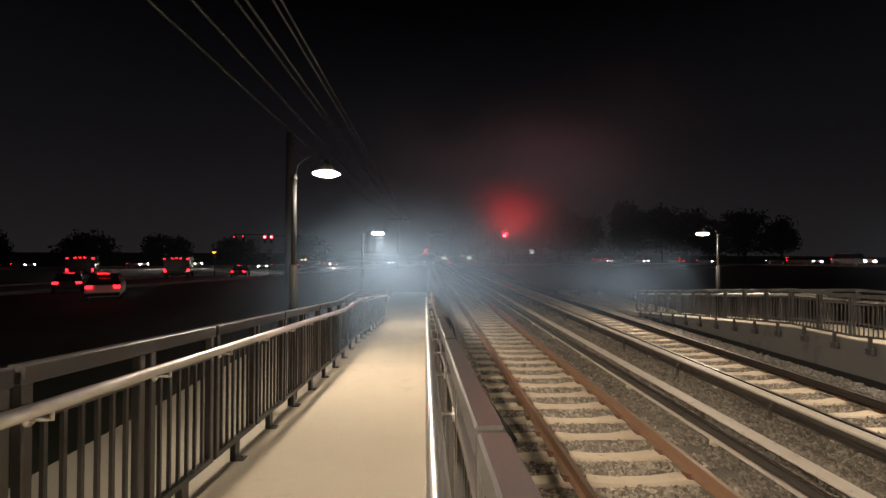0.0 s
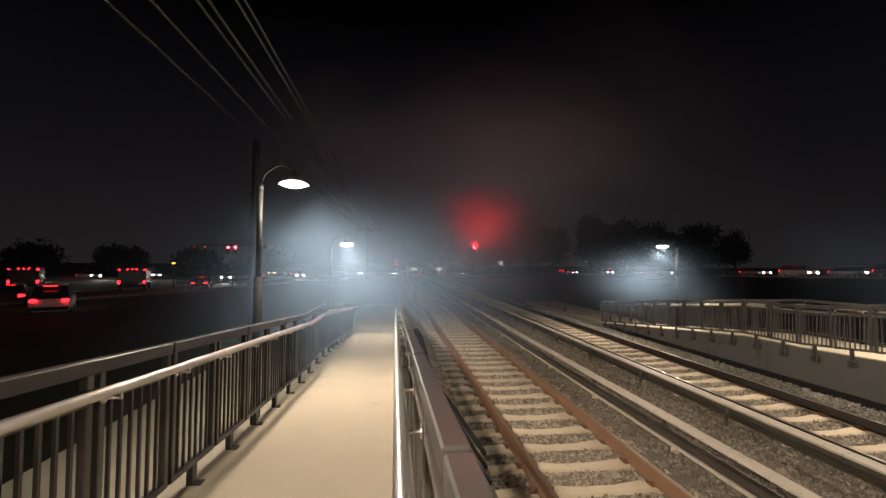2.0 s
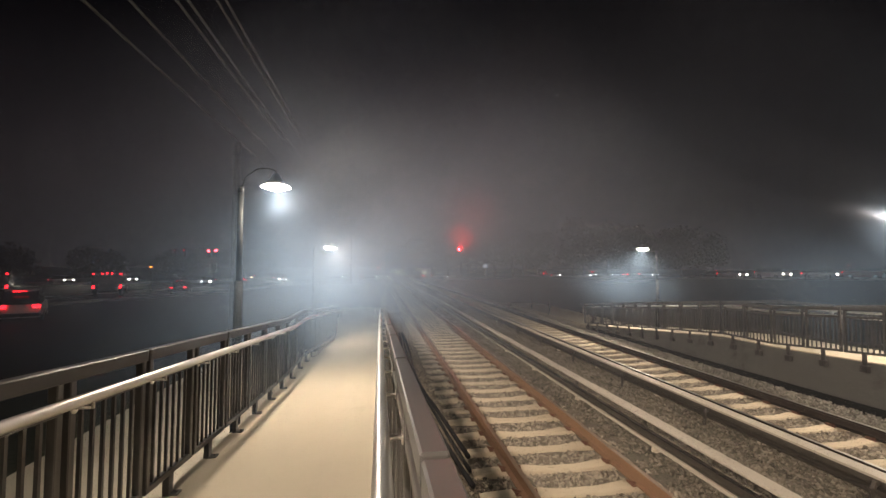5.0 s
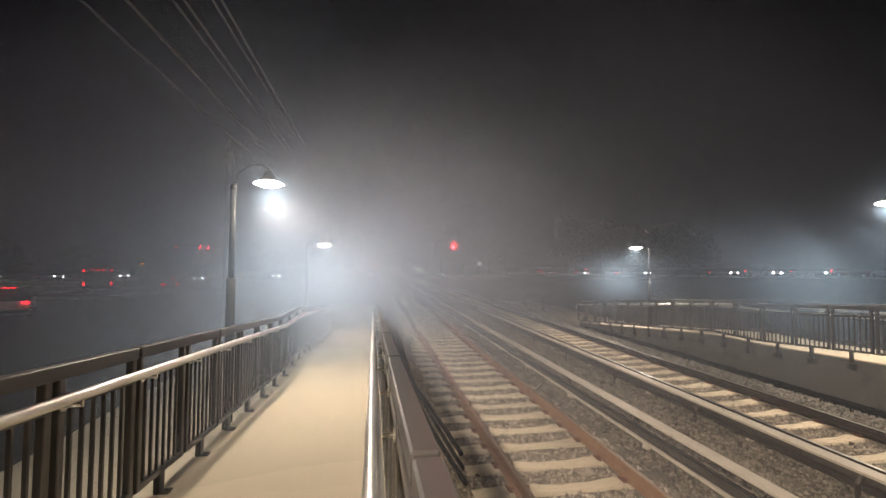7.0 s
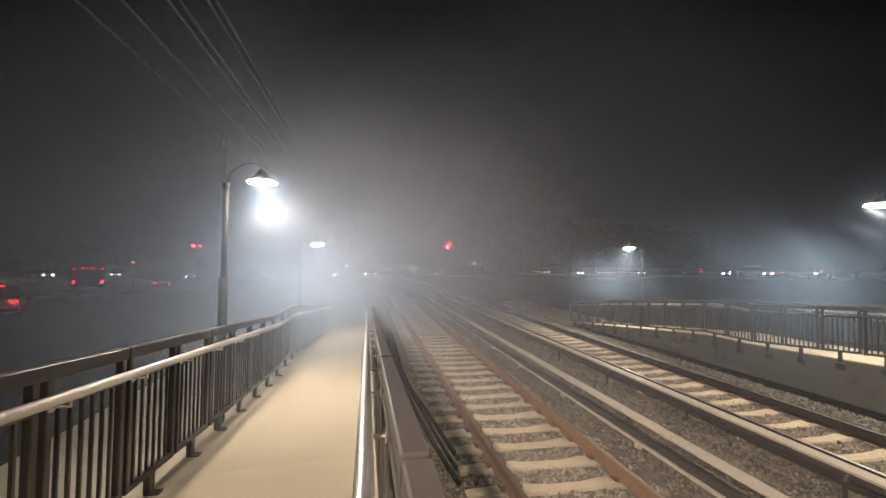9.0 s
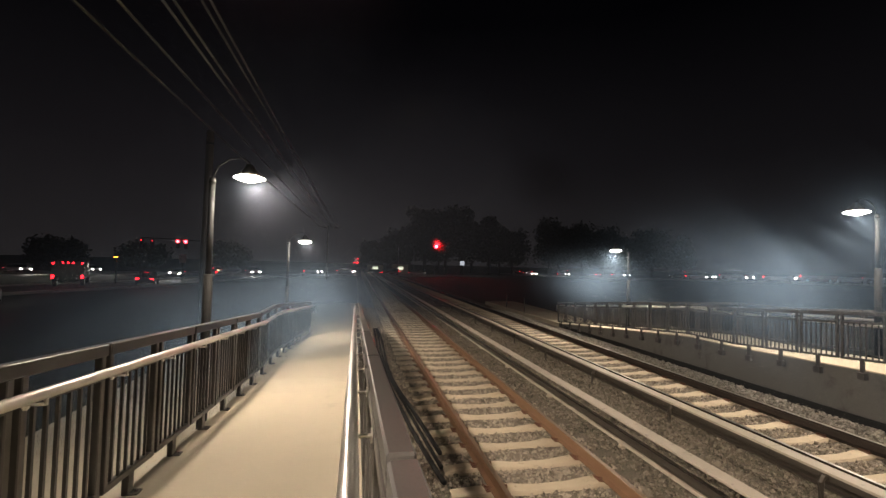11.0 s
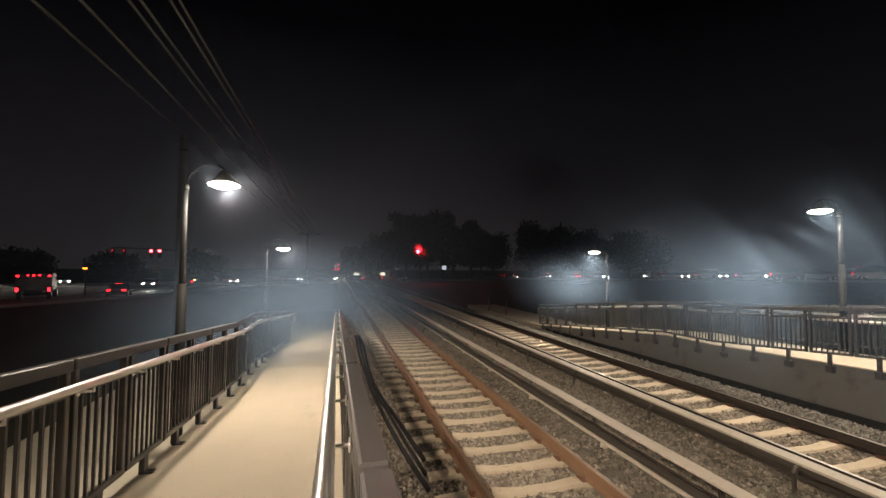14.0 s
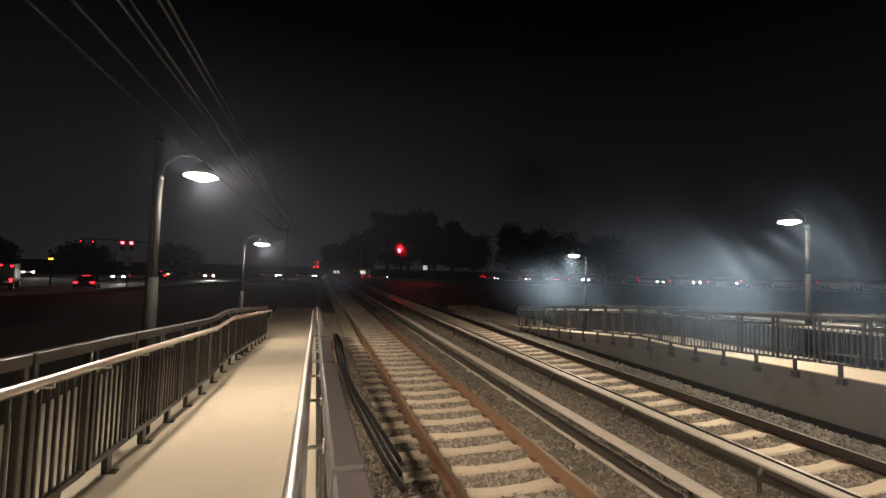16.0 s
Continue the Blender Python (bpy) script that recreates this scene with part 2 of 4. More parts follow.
G_WINDOW = glow("lit_window_glow", (0.9, 0.95, 0.70), 1.0)
G_WHITE = glow("lit_sign_glow", (0.85, 0.9, 1.0), 0.5)
G_WARM = glow("warm_headlight_glow", (1.0, 0.62, 0.25), 9.0)
G_STREET = glow("street_lamp_glow", (1.0, 0.80, 0.52), 22.0)


# ---- mesh helpers ----
def mesh_of(name, bm, material, smooth=False):
    me = bpy.data.meshes.new(name)
    bm.to_mesh(me)
    bm.free()
    if material:
        me.materials.append(material)
    if smooth:
        me.polygons.foreach_set("use_smooth", [True] * len(me.polygons))
    return me


def part(name, me, parent, m=None, label=""):
    """One mesh object under a thing or under a part."""
    o = new(name, me)
    o.parent = parent
    if m is not None:
        o.matrix_basis = m
    if label:
        o["label"] = label
    return o


def box(sx_, sy_, sz_, at=(0, 0, 0), bevel=0.0, bm=None):
    bm = bm or bmesh.new()
    g = bmesh.ops.create_cube(bm, size=1.0, matrix=Matrix.Translation(at) @ Matrix.Diagonal((sx_, sy_, sz_, 1)))
    if bevel:
        es = list({e for v in g["verts"] for e in v.link_edges})
        bmesh.ops.bevel(bm, geom=es, offset=bevel, segments=1, affect="EDGES")
    return bm


def rod(a, b, r, r2=None, seg=10, bm=None, caps=True):
    bm = bm or bmesh.new()
    a, b = Vector(a), Vector(b)
    d = b - a
    m = Matrix.Translation((a + b) / 2) @ d.to_track_quat("Z", "Y").to_matrix().to_4x4()
    bmesh.ops.create_cone(bm, cap_ends=caps, segments=seg, radius1=r, radius2=r if r2 is None else r2, depth=d.length, matrix=m)
    return bm


def tube(points, r, seg=10, bm=None):
    """A tube of constant radius along a line of points."""
    bm = bm or bmesh.new()
    pts = [Vector(p) for p in points]
    rings = []
    for i, p in enumerate(pts):
        d = (pts[min(i + 1, len(pts) - 1)] - pts[max(i - 1, 0)]).normalized()
        q = d.to_track_quat("Z", "Y").to_matrix()
        rings.append([bm.verts.new(p + q @ Vector((r * math.cos(2 * math.pi * k / seg), r * math.sin(2 * math.pi * k / seg), 0))) for k in range(seg)])
    for a, b in zip(rings, rings[1:]):
        for k in range(seg):
            bm.faces.new((a[k], a[(k + 1) % seg], b[(k + 1) % seg], b[k]))
    bm.faces.new(list(reversed(rings[0])))
    bm.faces.new(rings[-1])
    return bm


def prism(profile, y0, y1, bm=None):
    """A closed x-z outline drawn out along y."""
    bm = bm or bmesh.new()
    a = [bm.verts.new((x, y0, z)) for x, z in profile]
    b = [bm.verts.new((x, y1, z)) for x, z in profile]
    n = len(profile)
    for i in range(n):
        bm.faces.new((a[i], a[(i + 1) % n], b[(i + 1) % n], b[i]))
    bm.faces.new(list(reversed(a)))
    bm.faces.new(b)
    bmesh.ops.recalc_face_normals(bm, faces=bm.faces)
    return bm


def thing(name, label, category, at=(0, 0, 0), group="", kind=""):
    o = new(name)
    o.location = at
    o.empty_display_size = 0.2
    return tagged(o, label, category, group, kind)


# ---- ground, roads ----
def sheet(name, x0, x1, y0, y1, nx, ny, height, material):
    xs, ys = np.linspace(x0, x1, nx), np.linspace(y0, y1, ny)
    vs = [(float(x), float(y), float(height(x, y))) for y in ys for x in xs]
    fs = [(j * nx + i, j * nx + i + 1, (j + 1) * nx + i + 1, (j + 1) * nx + i) for j in range(ny - 1) for i in range(nx - 1)]
    me = bpy.data.meshes.new(name)
    me.from_pydata(vs, [], fs)
    me.materials.append(material)
    me.polygons.foreach_set("use_smooth", [True] * len(me.polygons))
    return new(name, me)


def ground_z(x, y):
    """The lie of the land: flat by the tracks, rising in the east to the road on its bank."""
    rise = max(0.0, min(1.0, (x - 30) / 22))
    bank = max(0.0, 1.0 - max(0.0, (y - 30) / 105))
    return -0.65 + rise * (0.1 + 2.0 * bank)


gx = np.concatenate([np.linspace(-900, -60, 12), np.linspace(-50, 90, 57), np.linspace(110, 900, 12)])
gy = np.concatenate([np.linspace(-600, -40, 8), np.linspace(-30, 170, 81), np.linspace(190, 1500, 14)])
gv = [(float(x), float(y), ground_z(float(x), float(y)) + (0.05 * noise.noise((x * 0.2, y * 0.2, 0)) if abs(x) > 12 else 0.0)) for y in gy for x in gx]
gf = [(j * len(gx) + i, j * len(gx) + i + 1, (j + 1) * len(gx) + i + 1, (j + 1) * len(gx) + i) for j in range(len(gy) - 1) for i in range(len(gx) - 1)]
gm = bpy.data.meshes.new("ground")
gm.from_pydata(gv, [], gf)
gm.materials.append(M_GROUND)
gm.polygons.foreach_set("use_smooth", [True] * len(gm.polygons))
tagged(new("ground", gm), "dark grassy ground at night beside the railway", "ground", kind="structure")
TRACK_END = 260.0
tagged(sheet("trackbed", -1.62, 7.44, -8, TRACK_END, 40, 600, lambda x, y: -0.235 + 0.02 * noise.noise((x * 3, y * 3, 1)) - (-0.088 if 1.74 < x < 4.40 else 0) , M_BED),
       "grey-brown ballast bed under both tracks", "ballast", kind="structure")


def road_strip(name, line, width, z_of, label, kerb=0.0):
    """A road along a line of plan points, with kerbs as real steps."""
    pts = [Vector((x, y, 0)) for x, y in line]
    bm, kb = bmesh.new(), bmesh.new()
    last = klast = None
    for i, p in enumerate(pts):
        d = (pts[min(i + 1, len(pts) - 1)] - pts[max(i - 1, 0)]).normalized()
        n = Vector((d.y, -d.x, 0))
        a, b = p - n * width / 2, p + n * width / 2
        row = [bm.verts.new((q.x, q.y, z_of(q.x, q.y))) for q in (a, b)]
        if last:
            bm.faces.new((last[0], last[1], row[1], row[0]))
        last = row
        ks = []
        for q, s in ((a, -1), (b, 1)):
            o = q + n * s * 0.3
            z0, z1 = z_of(q.x, q.y), z_of(o.x, o.y)
            ks.append([kb.verts.new(v) for v in ((q.x, q.y, z0 - 0.05), (q.x, q.y, z0 + 0.15), (o.x, o.y, z0 + 0.15), (o.x, o.y, z0 - 0.15))])
        if klast:
            for u, v in zip(klast, ks):
                for k in range(3):
                    kb.faces.new((u[k], u[k + 1], v[k + 1], v[k]))
        klast = ks
    o = new(name, mesh_of(name, bm, M_ROAD))
    tagged(o, label, "road", kind="structure")
    part("kerb", mesh_of("kerb", kb, M_KERB), o, label="pale concrete kerb")
    return o


flat = lambda x, y: -0.56
road_strip("road_street", [(-60, 2), (-45, 20), (-34, 36), (-27.5, 52), (-24, 66), (-19, 84), (-10, 99), (2, 108), (20, 113), (44, 116)], 9.0, flat, "dark asphalt street with pale kerbs, wet-looking at night")
road_strip("road_bank", [(60, y) for y in range(10, 176, 15)], 9.0, lambda x, y: ground_z(60, y) + 0.09, "asphalt road on a low bank with passing traffic")

road_strip("road_avenue", [(-29, 84), (-32, 100), (-38, 128), (-50, 170)], 8.0, lambda x, y: -0.552, "dark asphalt avenue meeting the street")
road_strip("road_western", [(-120, 55), (-66, 79), (-45, 90), (-24, 98)], 8.0, lambda x, y: -0.544, "dark asphalt road with waiting traffic")
road_strip("road_access", [(150, 95), (110, 86), (70, 77.2), (62, 75.2), (52, 73.2), (40, 70.5)], 7.0, lambda x, y: ground_z(x, y) + 0.11, "narrow asphalt access road across the bank")

# paved strip beside the ramp, and the walks beyond the ramps' feet
def slab(name, x0, x1, y0, y1, top, thick, material, label):
    o = new(name, mesh_of(name, box(x1 - x0, y1 - y0, thick, ((x0 + x1) / 2, (y0 + y1) / 2, top - thick / 2), 0.015), material))
    return tagged(o, label, "pavement", kind="structure")


slab("pavement_strip", -6.2, -3.36, -8, 13.0, 0.0, 0.7, M_PAVE, "pale concrete pavement strip beside the ramp")
slab("pavement_foot", -3.85, -1.63, 15.71, 27.0, 0.0, 0.7, M_DECK, "beige concrete walk at the foot of the ramp")
slab("pavement_east", 7.45, 9.6, 17.82, 29.0, 0.0, 0.7, M_DECK, "beige concrete walk at the foot of the far ramp")


# ---- ramps with retaining walls ----
def deck_left(y):
    if y < 7.45:
        return min(1.21, 1.10 - 0.072 * y)
    return 0.5636 if y < 8.92 else max(0.0, 0.5636 - 0.083 * (y - 8.92))


def deck_right(y):
    if y < 8.6:
        return min(1.29, 0.72 + 0.075 * (8.6 - y))
    return 0.72 if y < 10.1 else max(0.0, 0.72 - 0.0935 * (y - 10.1))


def ramp(name, x0, x1, stops, deck, label):
    o = thing(name, label, "ramp", kind="structure")
    top, wall = bmesh.new(), bmesh.new()
    for bm, xa, xb, up, down in ((top, x0, x1, 0.0, 0.024), (wall, x0 + 0.012, x1 - 0.012, 0.023, None)):
        last = None
        for y in stops:
            z = deck(y)
            lo = -0.75 if down is None else z - down
            row = [bm.verts.new(v) for v in ((xa, y, lo), (xa, y, z - up), (xb, y, z - up), (xb, y, lo))]
            if last:
                for k in range(4):
                    bm.faces.new((last[k], last[(k + 1) % 4], row[(k + 1) % 4], row[k]))
            else:
                bm.faces.new(row)
            last = row
        bm.faces.new(list(reversed(last)))
        bmesh.ops.recalc_face_normals(bm, faces=bm.faces)
    # near-black strip added along the wall's base for the shadowed gap there
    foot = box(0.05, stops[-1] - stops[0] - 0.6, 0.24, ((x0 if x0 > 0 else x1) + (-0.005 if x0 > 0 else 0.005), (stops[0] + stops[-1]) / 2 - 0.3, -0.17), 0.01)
    part("footing", mesh_of("footing", foot, M_TYRE), o, label="dark strip standing for the shadowed gap at the wall's base")
    part("deck", mesh_of("deck", top, M_DECK), o, label="smooth beige concrete deck")
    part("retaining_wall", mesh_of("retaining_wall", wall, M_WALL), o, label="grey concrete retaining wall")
    return o


LEFT_STOPS, RIGHT_STOPS = [-9.414, -1.35, 7.45, 8.92, 15.7], [-8.0, 8.6, 10.1, 17.8]
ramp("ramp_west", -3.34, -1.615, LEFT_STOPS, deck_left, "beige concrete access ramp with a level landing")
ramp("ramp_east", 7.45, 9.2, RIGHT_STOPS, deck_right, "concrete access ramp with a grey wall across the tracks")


# ---- guards and handrails ----
PANEL = 0.76
ME_POST = mesh_of("post", box(0.045, 0.045, 1.0, (0, 0, 0.5), 0.005), M_BRONZE)
ME_PICKET = mesh_of("picket", box(0.018, 0.018, 1.0, (0, 0, 0.5)), M_BRONZE)
ME_RAIL = mesh_of("rail", box(0.045, 1.0, 0.045, (0, 0, 0), 0.004), M_BRONZE)
ME_TOP = mesh_of("top_rail", box(0.066, 1.0, 0.075, (0, 0, -0.0375), 0.006), M_BRONZE)
fb = box(0.05, 0.06, 0.25, (0, 0, 0.125), 0.004)
box(0.10, 0.12, 0.13, (0, 0, -0.06), 0.006, fb)
ME_FOOT = mesh_of("foot_bracket", fb, M_BRONZE)


def along(x, y0, z0, y1, z1, sy=1.0):
    """A pose for a unit bar that runs from one point to another along y."""
    d = Vector((0, y1 - y0, z1 - z0))
    return Matrix.Translation((x, (y0 + y1) / 2, (z0 + z1) / 2)) @ Matrix.Rotation(math.atan2(d.z, d.y), 4, "X") @ Matrix.Diagonal((1, d.length * sy, 1, 1))


def upright(x, y, z0, z1):
    return Matrix.Translation((x, y, z0)) @ Matrix.Diagonal((1, 1, z1 - z0, 1))


def guard(x, stops, deck, height, feet, label, low=0.165, foot=None):
    """A guard of picket panels: paired posts at the joints, an open gap under the top rail, feet bolted to the deck's edge."""
    g = thing("guard_railing", label, "railing", (x, 0, 0), "guard railings of the ramps")
    for a, b in zip(stops, stops[1:]):
        n = max(1, round((b - a) / PANEL))
        step = (b - a) / n
        for i in range(n):
            y0, y1 = a + i * step, a + (i + 1) * step
            z0, z1 = deck(y0 + 1e-4), deck(y1 - 1e-4)
            zz = lambda y: z0 + (z1 - z0) * (y - y0) / (y1 - y0)
            if i % 2 == 0:
                ye = min(b, y1 + step)
                part("top_rail", ME_TOP, g, along(0, y0 + 0.012, zz(y0) + height, ye - 0.012, zz(y0) + (z1 - z0) / step * (ye - y0) + height))
            part("upper_rail", ME_RAIL, g, along(0, y0 + 0.02, z0 + height - 0.205, y1 - 0.02, z1 + height - 0.205))
            part("bottom_rail", ME_RAIL, g, along(0, y0 + 0.02, z0 + low, y1 - 0.02, z1 + low))
            for y in (y0 + 0.045, y1 - 0.045):
                part("post", ME_POST, g, upright(0, y, zz(y) + low - 0.02, zz(y) + height - 0.07))
            k = 6
            for j in range(k):
                y = y0 + 0.045 + (step - 0.09) * (j + 1) / (k + 1)
                part("picket", ME_PICKET, g, upright(0, y, zz(y) + low, zz(y) + height - 0.2))
            y = y0 + step * 0.5
            part("foot_bracket", foot or ME_FOOT, g, pose(feet, y, zz(y) - (0.0 if foot else 0.235 - low)))
    return g


GL, GR = 1.11, 0.96
# deck-mounted feet: an upright plate with a short toe towards the walk
tb = box(0.045, 0.08, 0.17, (0.0, 0, 0.085), 0.004)
box(0.085, 0.08, 0.014, (0.04, 0, 0.007), 0.003, tb)
rod((0.06, 0, 0.012), (0.06, 0, 0.026), 0.009, None, 8, tb)
ME_TOE = mesh_of("foot_bracket", tb, M_BRONZE)
guard(-3.30, LEFT_STOPS, deck_left, GL, 0.0, "dark bronze metal guard railing with pickets beside the ramp", 0.165, ME_TOE)
guard(-1.635, [-9.414, -1.35, 0.86, 7.45, 8.92, 15.7], deck_left, GL, 0.05, "dark bronze metal guard railing between ramp and track")
guard(7.40, RIGHT_STOPS, deck_right, GR, -0.02, "dark bronze metal guard railing over the grey wall", 0.082)
guard(9.16, RIGHT_STOPS, deck_right, GR, 0.04, "dark bronze metal guard railing on the far side of the ramp", 0.082)

br = rod((0, 0, 0), (0.085, 0, 0), 0.008)
rod((0.085, 0, -0.005), (0.085, 0, 0.05), 0.008, bm=br)
rod((0.0, 0, 0), (0.006, 0, 0), 0.028, bm=br)
ME_BRACKET = mesh_of("rail_bracket", br, M_STEEL, True)


def handrail(x, side, stops, deck, height, label, reach=0.0):
    """A round steel handrail on brackets; side is the way from its guard to the rail."""
    h = thing("handrail", label, "handrail", (x, 0, 0), "steel handrails of the ramps")
    pts = []
    for i, y in enumerate(stops):
        if 0 < i < len(stops) - 1:
            for d in (-0.12, -0.05, 0.05, 0.12):
                pts.append((0, y + d, 0.5 * (deck(y + d) + deck(y)) + height if abs(d) < 0.1 else deck(y + d) + height))
        else:
            pts.append((0, y, deck(y) + height))
    y = stops[-1]
    pts += [(0, y + 0.25, deck(y) + height - 0.01), (0, y + 0.32, deck(y) + height - 0.05), (0, y + 0.32, deck(y) + height - 0.3)]
    part("tube", mesh_of("tube", tube(pts, 0.028, 14), M_STEEL, True), h)
    for a, b in zip(stops, stops[1:]):
        n = max(1, round((b - a) / PANEL))
        for i in range(n):
            y = a + i * (b - a) / n + 0.045
            part("rail_bracket", ME_BRACKET, h, pose(-0.085 * side, y, deck(y) + height - 0.055, 0, 0, 0 if side > 0 else 180))
    return h


handrail(-3.19, 1, LEFT_STOPS, deck_left, 0.955, "brushed stainless steel handrail along the dark guard")
handrail(-1.745, -1, [-9.414, -1.35, 0.86, 7.45, 8.92, 15.7], deck_left, 0.955, "brushed stainless steel handrail beside the track")
handrail(7.51, 1, RIGHT_STOPS, deck_right, 0.81, "steel handrail on the ramp across the tracks")
handrail(9.05, -1, RIGHT_STOPS, deck_right, 0.81, "steel handrail on the far guard")


# ---- tracks ----
def rail_profile():
    return [(-0.070, -0.172), (0.070, -0.172), (0.070, -0.160), (0.012, -0.142), (0.009, -0.050), (0.035, -0.034), (0.035, -0.006),
            (0.028, 0.0), (-0.028, 0.0), (-0.035, -0.006), (-0.035, -0.034), (-0.009, -0.050), (-0.012, -0.142), (-0.070, -0.160)]


def rail_mesh(body, head):
    bm = prism(rail_profile(), -8.0, TRACK_END)
    me = mesh_of("running_rail", bm, body)
    me.materials.append(head)
    for p in me.polygons:
        if p.normal.z > 0.9 and p.center.z > -0.004:
            p.material_index = 1
    return me


def tie_mesh():
    """A pre-stressed tie: deep under the rails, waisted in the middle, chamfered."""
    bm = bmesh.new()
    last = None
    for x, w, z in ((-1.28, 0.105, -0.195), (-0.95, 0.11, -0.178), (-0.55, 0.11, -0.178), (-0.25, 0.10, -0.208), (0.25, 0.10, -0.208), (0.55, 0.11, -0.178), (0.95, 0.11, -0.178), (1.28, 0.105, -0.195)):
        row = [bm.verts.new(v) for v in ((x, -w - 0.02, -0.40), (x, -w - 0.008, z - 0.03), (x, -w + 0.015, z), (x, w - 0.015, z), (x, w + 0.008, z - 0.03), (x, w + 0.02, -0.40))]
        if last:
            for k in range(5):
                bm.faces.new((last[k], last[k + 1], row[k + 1], row[k]))
        else:
            bm.faces.new(list(reversed(row)))
        last = row
    bm.faces.new(last)
    bmesh.ops.recalc_face_normals(bm, faces=bm.faces)
    return mesh_of("concrete_tie", bm, M_TIE)


cb = tube([(0.0, -0.06, 0.01), (0.035, -0.06, 0.035), (0.045, -0.02, 0.045), (0.0, 0.0, 0.03), (-0.045, 0.02, 0.03), (0.0, 0.06, 0.035), (0.03, 0.05, 0.012)], 0.009, 6)
box(0.09, 0.15, 0.016, (-0.02, 0, 0.004), 0.003, cb)
ME_CLIP = mesh_of("rail_clip", cb, M_CLIP)
ME_TIE = tie_mesh()
TIE0 = 4.95


def track(xc, body, head, label, first, count):
    t = thing("railway_track", label, "railway track", (xc, 0, 0), "parallel railway tracks", "structure")
    me = rail_mesh(body, head)
    for s in (-1, 1):
        part("running_rail", me, t, pose(s * 0.7525, 0, 0), "steel running rail with worn head")
    rng = random.Random(int(xc * 10))
    for i in range(count):
        y = first + 0.61 * i
        part("concrete_tie", ME_TIE, t, pose(rng.uniform(-0.02, 0.02), y + rng.uniform(-0.012, 0.012), rng.uniform(-0.006, 0.004), 0, 0, rng.uniform(-0.6, 0.6)))
        if 2.5 < y < 20:
            for s in (-1, 1):
                for e in (-1, 1):
                    part("rail_clip", ME_CLIP, t, pose(s * 0.7525 + e * 0.10, y, -0.178, 0, 0, 0 if e > 0 else 180))
    return t


track(0.7575, M_RUST, M_HEAD, "railway track with rusty rails on pale concrete ties", TIE0 - 0.61 * 14, 200)
track(5.37, M_RAILDARK, M_SHINE, "railway track with polished rail heads on concrete ties", TIE0 - 0.61 * 14 + 0.1, 200)


def third_rail(xc, side, label, first):
    """A conductor rail on insulators, under a cover board held by brackets; side is the way to its track."""
    t = thing("third_rail", label, "third rail", (xc, 0, 0), "covered third rails")
    prof = [(-0.06, -0.02), (0.06, -0.02), (0.06, 0.0), (0.012, 0.02), (0.012, 0.08), (0.045, 0.095), (0.045, 0.12), (-0.045, 0.12), (-0.045, 0.095), (-0.012, 0.08), (-0.012, 0.02), (-0.06, 0.0)]
    part("conductor_rail", mesh_of("conductor_rail", prism([(x + 0.12 * side, z - 0.045) for x, z in prof], -8, 150), M_THIRD), t, label="dark steel conductor rail")
    part("contact_face", mesh_of("contact_face", prism([(0.12 * side - 0.02, 0.0755), (0.12 * side + 0.02, 0.0755), (0.12 * side + 0.015, 0.079), (0.12 * side - 0.015, 0.079)], -8, 150), M_SHINE), t, label="polished contact face")
    part("ledge_board", mesh_of("ledge_board", prism([(0.19 * side - 0.02, -0.075), (0.19 * side + 0.02, -0.075), (0.19 * side + 0.02, -0.035), (0.19 * side - 0.02, -0.035)], -8, 150), M_BOARD), t, label="pale lower protection board")
    board = mesh_of("cover_board", box(0.19, 3.04, 0.035, (0, 0, 0), 0.006), M_BOARD)
    lip = mesh_of("side_board", box(0.025, 3.04, 0.075, (0, 0, 0), 0.005), M_THIRD)
    ib = rod((0, 0, -0.22), (0, 0, -0.18), 0.07, 0.06)
    rod((0, 0, -0.18), (0, 0, -0.13), 0.05, 0.06, bm=ib)
    rod((0, 0, -0.13), (0, 0, -0.07), 0.06, 0.04, bm=ib)
    ins = mesh_of("insulator", ib, M_CERAMIC, True)
    kb = tube([(-0.17 * side, 0, -0.26), (-0.17 * side, 0, 0.10), (-0.14 * side, 0, 0.15), (-0.05 * side, 0, 0.155)], 0.034, 8)
    box(0.30, 0.16, 0.03, (-0.10 * side, 0, -0.235), 0.004, kb)
    ben = mesh_of("board_bracket", kb, M_THIRD)
    pad = mesh_of("bracket_block", box(0.42, 0.2, 0.1, (-0.12 * side, 0, -0.23), 0.012), M_TIE)
    for i in range(40):
        y = first + 2.44 * i
        part("insulator", ins, t, pose(0.17 * side, y, 0.0))
        part("board_bracket", ben, t, pose(0, y + 0.73, 0.0))
        part("bracket_block", pad, t, pose(0, y + 0.73, -0.02))
    for i in range(38):
        y = -6.0 + 3.05 * i
        part("cover_board", board, t, pose(0, y, 0.20, 0, random.Random(i).uniform(-1.2, 1.2), random.Random(i + 9).uniform(-0.15, 0.15)))
        part("side_board", lip, t, pose(-0.08 * side, y, 0.145))
    return t


third_rail(2.44, -1, "third rail under a pale weathered cover board", 5.69 - 2.44 * 5)
third_rail(3.88, 1, "third rail under a weathered cover board by the far track", 5.69 - 2.44 * 5)


